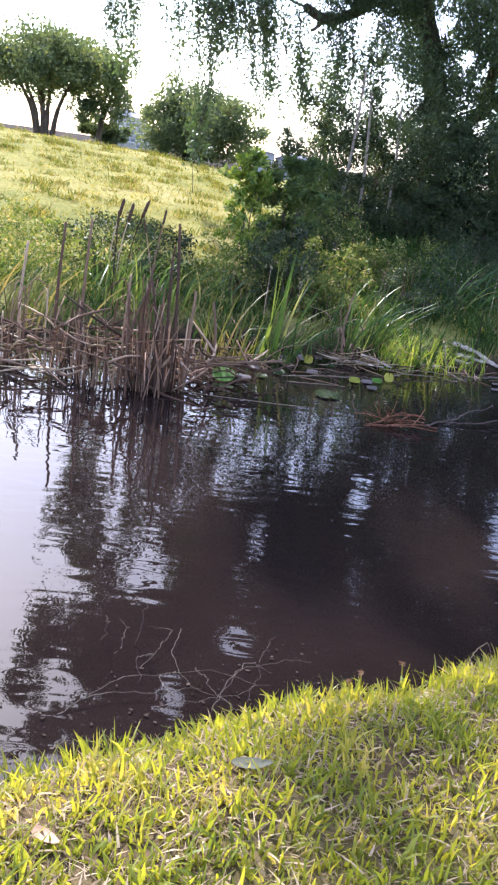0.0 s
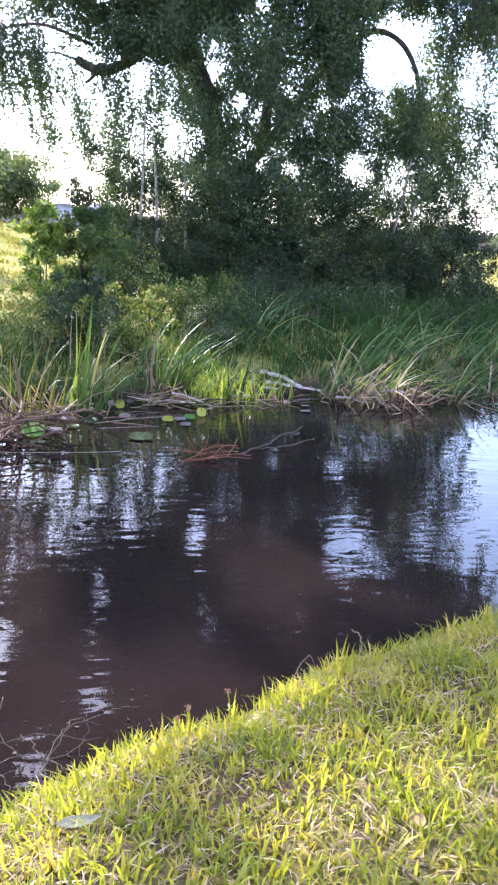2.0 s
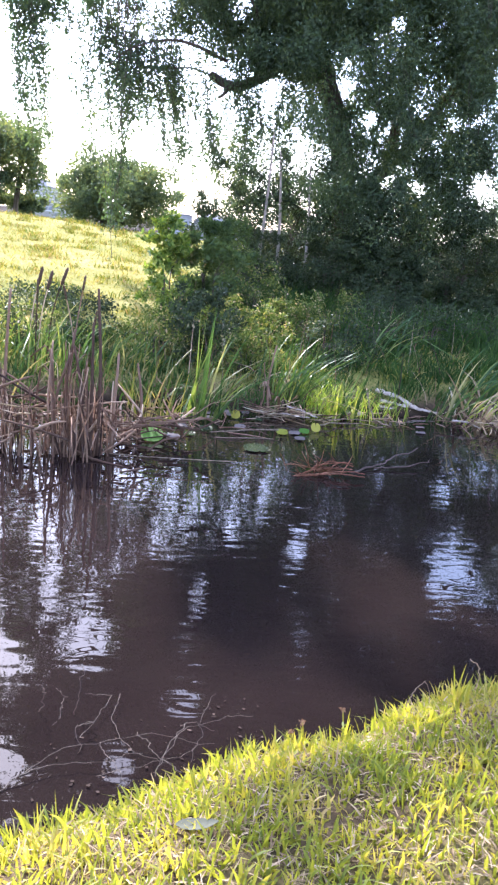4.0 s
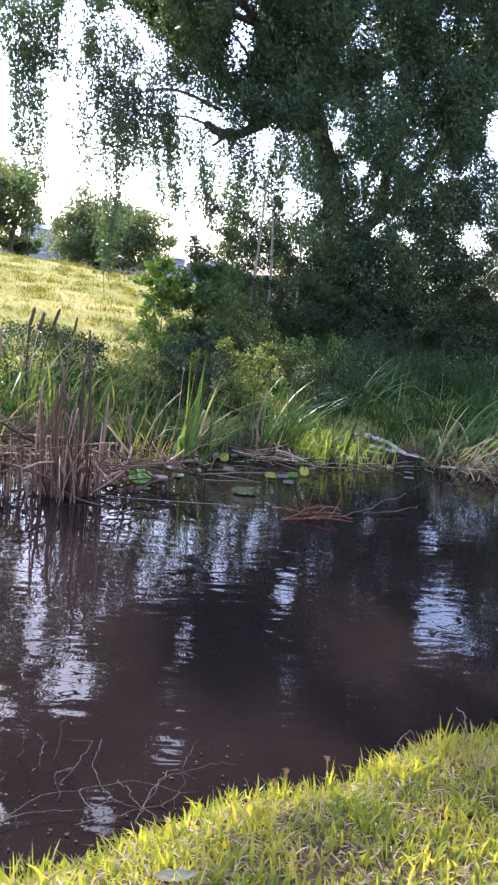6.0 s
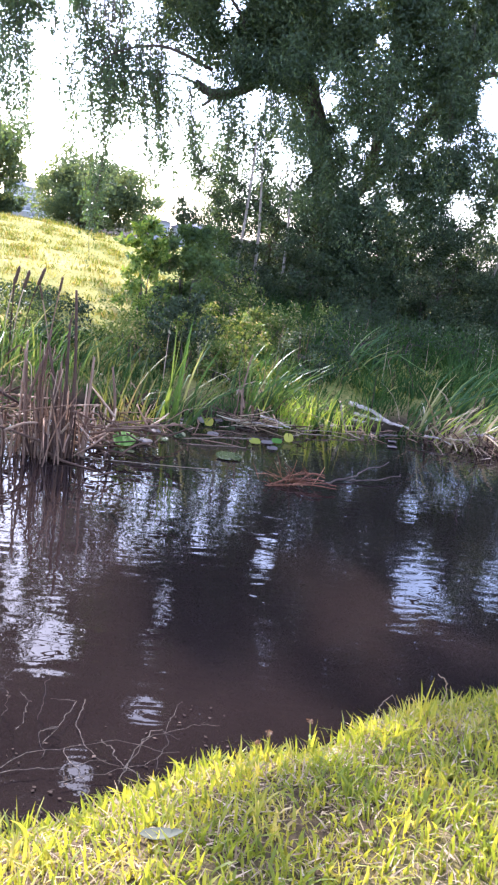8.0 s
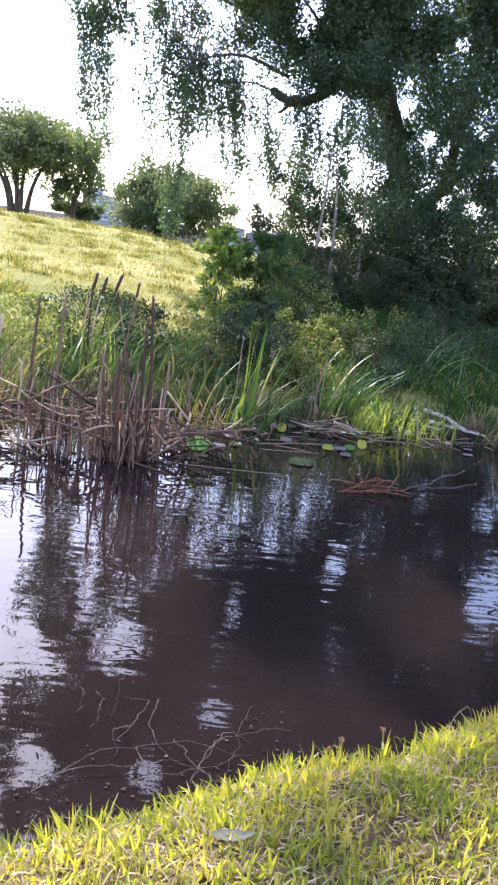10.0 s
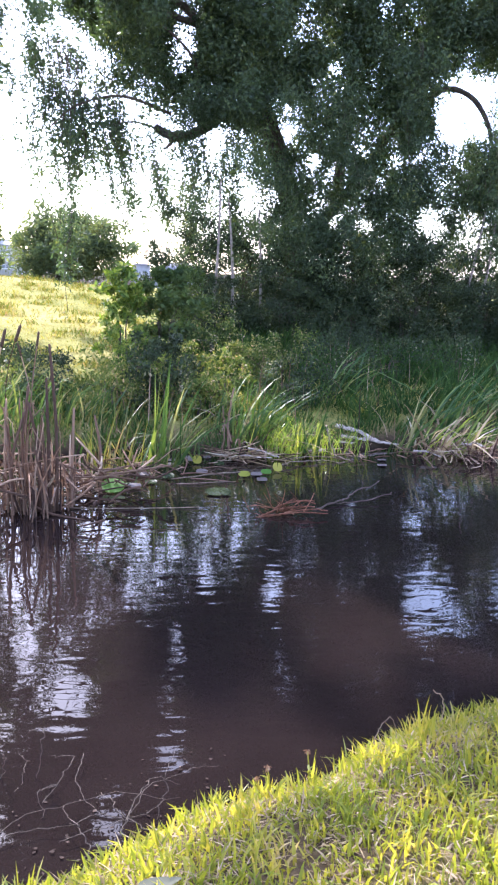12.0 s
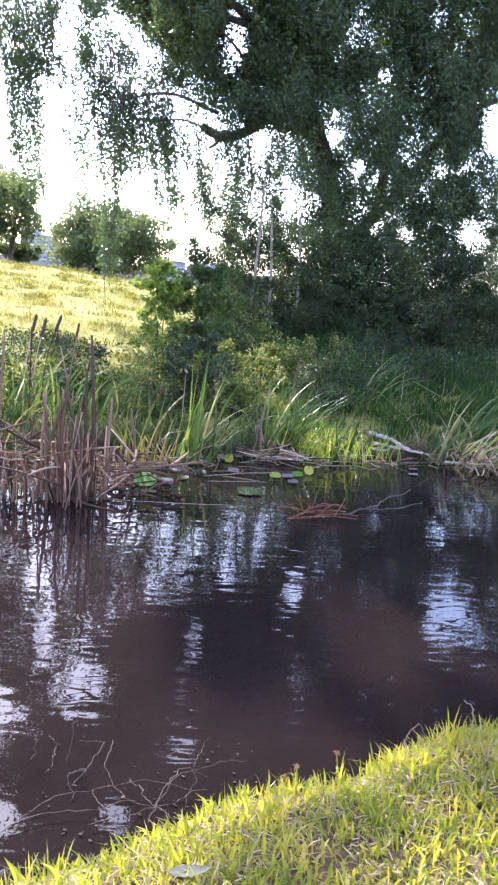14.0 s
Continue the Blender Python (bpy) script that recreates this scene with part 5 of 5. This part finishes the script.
def stick(name, points, r0, r1, mat, label, category="stick", group="driftwood along the bank", sides=7, crook=0.003):
    path = curve(points, 24)
    bend = np.cumsum(rng.normal(0, crook, (24, 3)), 0) * np.array([1, 1, 0.4])
    path = path + bend - np.linspace(0, 1, 24)[:, None] * bend[-1]
    return solid(name, tube(path, np.linspace(r0, r1, 24), sides, 0.08), mat, label, category, group, smooth=True)


def slab(points, w0, w1, thick, label):
    """A split, flattened log lying on the slope of the bank, with ragged edges."""
    path = curve(points, 20)
    v = tube(path + np.cumsum(rng.normal(0, 0.004, (20, 3)), 0), np.linspace(w0, w1, 20), 9, 0.22)
    p = v[0].copy()
    mid = np.concatenate([np.repeat(path, 9, 0), path[:1], path[-1:]])
    off = p - mid
    up = np.array([0.0, -0.5, 0.866])
    lift = off @ up
    off = off - lift[:, None] * up * (1 - thick)
    return solid("driftwood_log", (mid + off, v[1]), DEADWOOD, label, "log", "driftwood along the bank")


slab([(2.08, 9.7, 0.19), (2.2, 9.62, 0.17), (2.34, 9.55, 0.13), (2.5, 9.48, 0.08)], 0.04, 0.02, 0.25, "broad bleached split log on the far bank")
slab([(2.1, 9.5, 0.12), (2.25, 9.46, 0.1), (2.4, 9.46, 0.08)], 0.026, 0.012, 0.5, "bleached splinter beside the log")
slab([(2.36, 9.52, 0.08), (2.5, 9.44, 0.07), (2.74, 9.38, 0.04)], 0.032, 0.012, 0.3, "bleached pale log at the waterline")
slab([(2.04, 9.44, 0.06), (2.14, 9.4, 0.06), (2.26, 9.42, 0.05)], 0.03, 0.018, 0.4, "short bleached log at the waterline")
slab([(1.64, 8.98, 0.05), (1.72, 8.96, 0.05), (1.82, 8.98, 0.04)], 0.022, 0.012, 0.4, "short bleached log at the waterline")
slab([(0.98, 8.72, 0.12), (1.15, 8.66, 0.1), (1.3, 8.62, 0.05)], 0.015, 0.008, 0.5, "short bleached branch on withered stalks")
slab([(0.9, 8.6, 0.08), (1.05, 8.56, 0.07), (1.2, 8.55, 0.05)], 0.012, 0.007, 0.5, "short bleached branch on withered stalks")
slab([(2.75, 8.88, 0.08), (2.9, 8.82, 0.09), (3.0, 8.76, 0.06)], 0.015, 0.008, 0.5, "pale broken branch on withered reeds")
slab([(3.28, 8.9, 0.15), (3.4, 8.86, 0.16), (3.5, 8.82, 0.13)], 0.02, 0.012, 0.4, "pale broken branch on withered reeds")
stick("dry_stick", [(0.2, 7.76, 0.02), (0.4, 7.8, 0.035), (0.6, 7.9, 0.04), (0.84, 7.93, 0.05)], 0.005, 0.007, TWIG, "pale dry stalk floating on the pond")
stick("dry_stick", [(0.25, 7.62, 0.01), (0.45, 7.63, 0.015), (0.6, 7.7, 0.01), (0.78, 7.7, 0.015)], 0.004, 0.003, TWIG, "pale dry stalk floating on the pond")
stick("dry_stick", [(-0.6, 6.78, 0.01), (-0.1, 6.8, 0.012), (0.42, 6.84, 0.01)], 0.004, 0.003, TWIG, "thin long stalk floating on the pond")
stick("dry_stick", [(1.35, 6.8, 0.0), (1.6, 7.0, 0.04), (1.8, 7.2, 0.05), (2.05, 7.5, 0.08)], 0.009, 0.004, BARK, "half-sunk grey branch in the pond", crook=0.012)
stick("dry_stick", [(1.55, 6.92, 0.02), (1.75, 7.0, 0.02), (2.0, 7.12, 0.03), (2.1, 7.25, 0.04)], 0.006, 0.003, BARK, "half-sunk grey branch in the pond", crook=0.01)
stick("dry_stick", [(1.3, 8.32, 0.02), (1.5, 8.5, 0.04), (1.75, 8.6, 0.03), (1.95, 8.55, 0.02)], 0.006, 0.003, TWIG, "thin forked twig at the waterline", crook=0.012)
stick("dry_stick", [(1.85, 9.1, 0.3), (1.88, 8.95, 0.18), (1.95, 8.8, 0.05), (2.05, 8.7, 0.0)], 0.01, 0.006, TWIG, "bare twig leaning into the pond", crook=0.01)
stick("dry_stick", [(1.35, 8.6, 0.03), (1.6, 8.66, 0.05), (1.9, 8.75, 0.03)], 0.006, 0.004, TWIG, "thin twig lying at the waterline")
stick("dead_stalk", [(0.8, 8.75, 0.0), (0.78, 8.78, 0.35), (0.83, 8.8, 0.72)], 0.014, 0.008, DEAD, "upright withered stalk at the waterline")
stick("dead_stalk", [(0.7, 8.7, 0.0), (0.74, 8.72, 0.25), (0.72, 8.75, 0.55)], 0.008, 0.005, DEAD, "upright withered stalk at the waterline")


def debris(name, x, y, n, sx, sy, mat, label, length=(0.15, 0.5), high=0.05, along=0.0, rise=0.35, thick=(0.002, 0.0065)):
    stalks = []
    for _ in range(n):
        way = rng.normal(0, 0.25) + math.pi * rng.integers(0, 2) if rng.random() < along else rng.uniform(0, 6.283)
        slope, size = rng.uniform(-0.1, rise), rng.uniform(*length)
        p0 = np.array([x + rng.normal(0, sx), y + rng.normal(0, sy), rng.uniform(0.0, high)])
        p1 = p0 + size * np.array([math.cos(way) * math.cos(slope), math.sin(way) * math.cos(slope), math.sin(slope)])
        p1[2] = max(p1[2], 0.0)
        r = rng.uniform(*thick)
        stalks.append(tube(curve([p0, (p0 + p1) / 2 + rng.normal(0, 0.03, 3) * size, p1], 5), [r, r, r, r * 0.8, r * 0.4], 5))
    return solid(name, joined(stalks), mat, label, "reed litter", kind="stuff")


debris("rusty_litter", 1.06, 6.72, 50, 0.09, 0.05, RUST, "rust-brown floating heap of dead stalks", (0.08, 0.24), 0.05, 0.1, 1.1, (0.0015, 0.004))
for x, y, dx, dy, h in ((0.88, 6.62, 0.45, 0.05, 0.1), (0.92, 6.6, 0.5, -0.02, 0.05), (0.95, 6.66, 0.3, 0.12, 0.13), (1.02, 6.6, 0.4, 0.0, 0.08), (0.85, 6.58, 0.3, 0.0, 0.04), (1.1, 6.7, 0.25, 0.1, 0.12), (0.98, 6.75, 0.35, -0.1, 0.15)):
    stick("rusty_stalk", [(x, y, 0.0), (x + dx * 0.3, y + dy * 0.3, h * 0.45), (x + dx * 0.7, y + dy * 0.8, h * 0.7), (x + dx, y + dy, h * 0.6)], 0.0055, 0.004, RUST_STALK, "rust-brown dead stalk on the floating heap", "stalk", "rusty stalks", 6, 0.004)
debris("reed_litter", 0.95, 8.75, 40, 0.22, 0.1, DEAD, "withered brown stalks piled at the waterline", (0.15, 0.5), 0.1)
debris("reed_litter", 3.3, 8.72, 64, 0.38, 0.12, DEAD, "withered brown stalks piled at the waterline", (0.1, 0.34), 0.14, 0.3, 0.7, (0.0025, 0.007))
debris("straw_litter", 3.2, 8.75, 22, 0.36, 0.12, STRAW, "pale straw stalks piled at the waterline", (0.1, 0.32), 0.18, 0.3, 0.7, (0.004, 0.009))
debris("straw_litter", 1.0, 8.65, 40, 0.18, 0.08, STRAW, "pale straw stalks piled at the waterline", (0.12, 0.35), 0.1, 0.7)
debris("reed_litter", 4.6, 9.2, 46, 0.5, 0.25, DEAD, "fallen withered reeds lying on the pond", (0.3, 0.8), 0.08)
debris("reed_litter", 1.9, 8.85, 14, 0.35, 0.08, DEAD, "withered brown stalks along the waterline", (0.1, 0.35), 0.04)
debris("reed_litter", 0.3, 8.0, 12, 0.3, 0.15, DEAD, "withered brown stalks floating between lily pads", (0.1, 0.4), 0.03)

for x in np.arange(-0.2, 6.4, 0.45):
    debris("reed_litter", x, float(far_edge(x)) + 0.02, 5 if x > 0.7 else 2, 0.22, 0.1, DEAD, "withered brown stalks along the waterline", (0.1, 0.4), 0.07)
debris("reed_litter", 5.0, 8.9, 40, 0.45, 0.2, REED, "fallen green reeds lying on the pond", (0.4, 0.9), 0.1)

# ---- twigs, roots and flower stalks at the near edge ----
stick("bare_twig", [(0.93, 2.98, 0.1), (0.96, 3.0, 0.17), (1.0, 3.02, 0.21), (1.03, 3.0, 0.12)], 0.002, 0.0012, TWIG, "thin bent dry twig above the grass", "twig", "twigs at the water's edge", 5)
stick("bare_twig", [(1.2, 3.0, 0.2), (1.22, 3.0, 0.29), (1.17, 3.02, 0.32)], 0.003, 0.0015, THATCH, "pale curled dry blade above the grass", "twig", "twigs at the water's edge", 5)
for pts in ([(-0.3, 2.78, -0.01), (-0.2, 2.95, 0.02), (-0.18, 3.1, 0.03), (-0.3, 3.12, 0.02)], [(-0.16, 3.1, 0.03), (-0.17, 2.95, 0.02), (-0.1, 2.8, 0.02), (0.05, 2.72, 0.0)],
            [(-0.45, 2.6, 0.0), (-0.3, 2.75, 0.03), (-0.05, 2.85, 0.04), (0.15, 2.8, 0.03)], [(0.0, 2.72, 0.0), (0.1, 2.85, 0.06), (0.25, 2.9, 0.1), (0.34, 2.86, 0.12)],
            [(0.12, 2.7, 0.02), (0.16, 2.82, 0.1), (0.2, 2.95, 0.15)], [(-0.4, 2.9, 0.0), (-0.38, 3.05, 0.015), (-0.42, 3.15, 0.02)], [(-0.2, 2.6, 0.02), (0.0, 2.68, 0.03), (0.2, 2.78, 0.05)]):
    stick("drowned_twig", pts, 0.0013, 0.0008, TWIG_WET, "thin tangled twig in the shallow water", "twig", "twigs at the water's edge", 5, 0.006)


def flower_stalk(x, y, h, label):
    z = float(land(x, y))
    ob = thing("flower_stalk", label, "weed", "weeds at the water's edge", at=(x, y, z))
    part("stalk", tube(curve([(x, y, z - 0.01), (x + 0.005, y, z + h / 2), (x - 0.004, y, z + h)], 6), 0.0025, 5), LAWN, ob)
    p = tuft_points((x - 0.004, y, z + h), (0.01, 0.01, 0.008), 40, 0.2)
    part("flower_head", leaves(p, 0.009), BROWN_LEAF, ob, "small brown seed head")
    p = np.stack([np.full(7, x), np.full(7, y), z + np.linspace(0.02, h * 0.7, 7)], 1)
    for k in range(7):
        part("leaf", leaves(p[k:k + 1], 0.035, (0, 0, 1.2), 0.3), LAWN, ob)


flower_stalk(0.64, 2.72, 0.16, "small weed with a brown seed head in the grass")
flower_stalk(0.5, 2.7, 0.13, "small weed with a brown seed head in the grass")
flower_stalk(0.46, 2.68, 0.1, "small weed with a brown seed head in the grass")
for x, y, h in ((1.12, 2.93, 0.2), (0.66, 2.76, 0.15), (0.2, 2.6, 0.13), (0.32, 2.66, 0.12), (1.75, 3.35, 0.16), (1.95, 3.45, 0.15)):
    z = float(land(x, y))
    solid("grass_tuft", blades(np.array([(x, y, z)]) + rng.normal(0, 0.012, (7, 3)) * np.array([1, 1, 0]), rng.uniform(0.6, 1.1, 7) * h, 0.013, rng.uniform(0, 6.283, 7), rng.uniform(0.05, 0.5, 7), segs=4), LAWN, "taller green grass tuft at the water's edge", "grass tuft", "grass tufts at the water's edge")


# small dead leaves and scum floating in the near shallows
def floating_bits():
    x, y = scatter(1500, -1.6, 0.5, 2.0, 3.2)
    s = y - near_edge(x)
    keep = (s > 0.03) & (s < 0.5) & (rng.random(len(x)) < 0.55 + 0.6 * soft_noise(x, y, 0.12, 21))
    x, y = x[keep], y[keep]
    n = len(x)
    p = np.stack([x, y, rng.uniform(0.002, 0.008, n)], 1)
    v, f = leaves(p, rng.uniform(0.008, 0.024, n), None, 0.7)
    v[:, 2] = np.repeat(p[:, 2], 4) + (v[:, 2] - np.repeat(p[:, 2], 4)) * 0.12
    return v, f


solid("floating_litter", floating_bits(), BROWN_WET, "wet dead leaf bits floating in the shallows", "leaf litter", kind="stuff", at=(-0.4, 2.6, 0))
for pts in ([(-0.32, 3.0, 0.0), (-0.3, 3.02, 0.1), (-0.29, 3.03, 0.17), (-0.36, 3.04, 0.165)], [(-0.27, 2.95, 0.0), (-0.26, 2.9, 0.05), (-0.29, 2.82, 0.06), (-0.28, 2.75, 0.0)], [(-0.46, 3.0, 0.0), (-0.45, 2.98, 0.08), (-0.44, 2.94, 0.14)],
            [(-0.5, 2.5, 0.0), (-0.38, 2.62, 0.03), (-0.2, 2.66, 0.03), (-0.05, 2.74, 0.02)], [(0.0, 2.6, 0.03), (0.04, 2.72, 0.08), (0.1, 2.8, 0.1), (0.2, 2.83, 0.07)], [(-0.12, 2.5, 0.02), (-0.14, 2.62, 0.06), (-0.2, 2.75, 0.05)], [(0.08, 2.62, 0.03), (0.0, 2.72, 0.06), (-0.08, 2.84, 0.04)]):
    stick("drowned_twig", pts, 0.0018, 0.001, TWIG_WET, "thin tangled twig in the shallow water", "twig", "twigs at the water's edge", 5, 0.006)


def field_tussocks():
    """Low uneven tussocks in patches on the sunlit slope."""
    cx, cy = scatter(2600, -13, 0, 12.5, 31)
    patch = soft_noise(cx, cy, 0.7, 31) + 0.6 * soft_noise(cx, cy, 0.2, 8)
    keep = (patch + rng.normal(0, 0.15, len(cx)) > 0.25) & (np.abs(cx / cy + 0.2) < 0.25)
    cx, cy = cx[keep], cy[keep]
    k = 24
    x, y = np.repeat(cx, k) + rng.normal(0, 0.1, k * len(cx)), np.repeat(cy, k) + rng.normal(0, 0.07, k * len(cx))
    n = len(x)
    h = rng.uniform(0.08, 0.2, n) * np.repeat(rng.uniform(0.5, 1.4, len(cx)), k)
    return blades(on_land(x, y) - np.array([0, 0, 0.01]), h, rng.uniform(0.012, 0.03, n), rng.uniform(0, 6.283, n), rng.uniform(0.2, 1.3, n), segs=2)


solid("field_tussocks", field_tussocks(), FIELD_TUFT, "low green and brown tussocks on the sunlit field", "grass", kind="stuff", at=(-3, 20, 1))
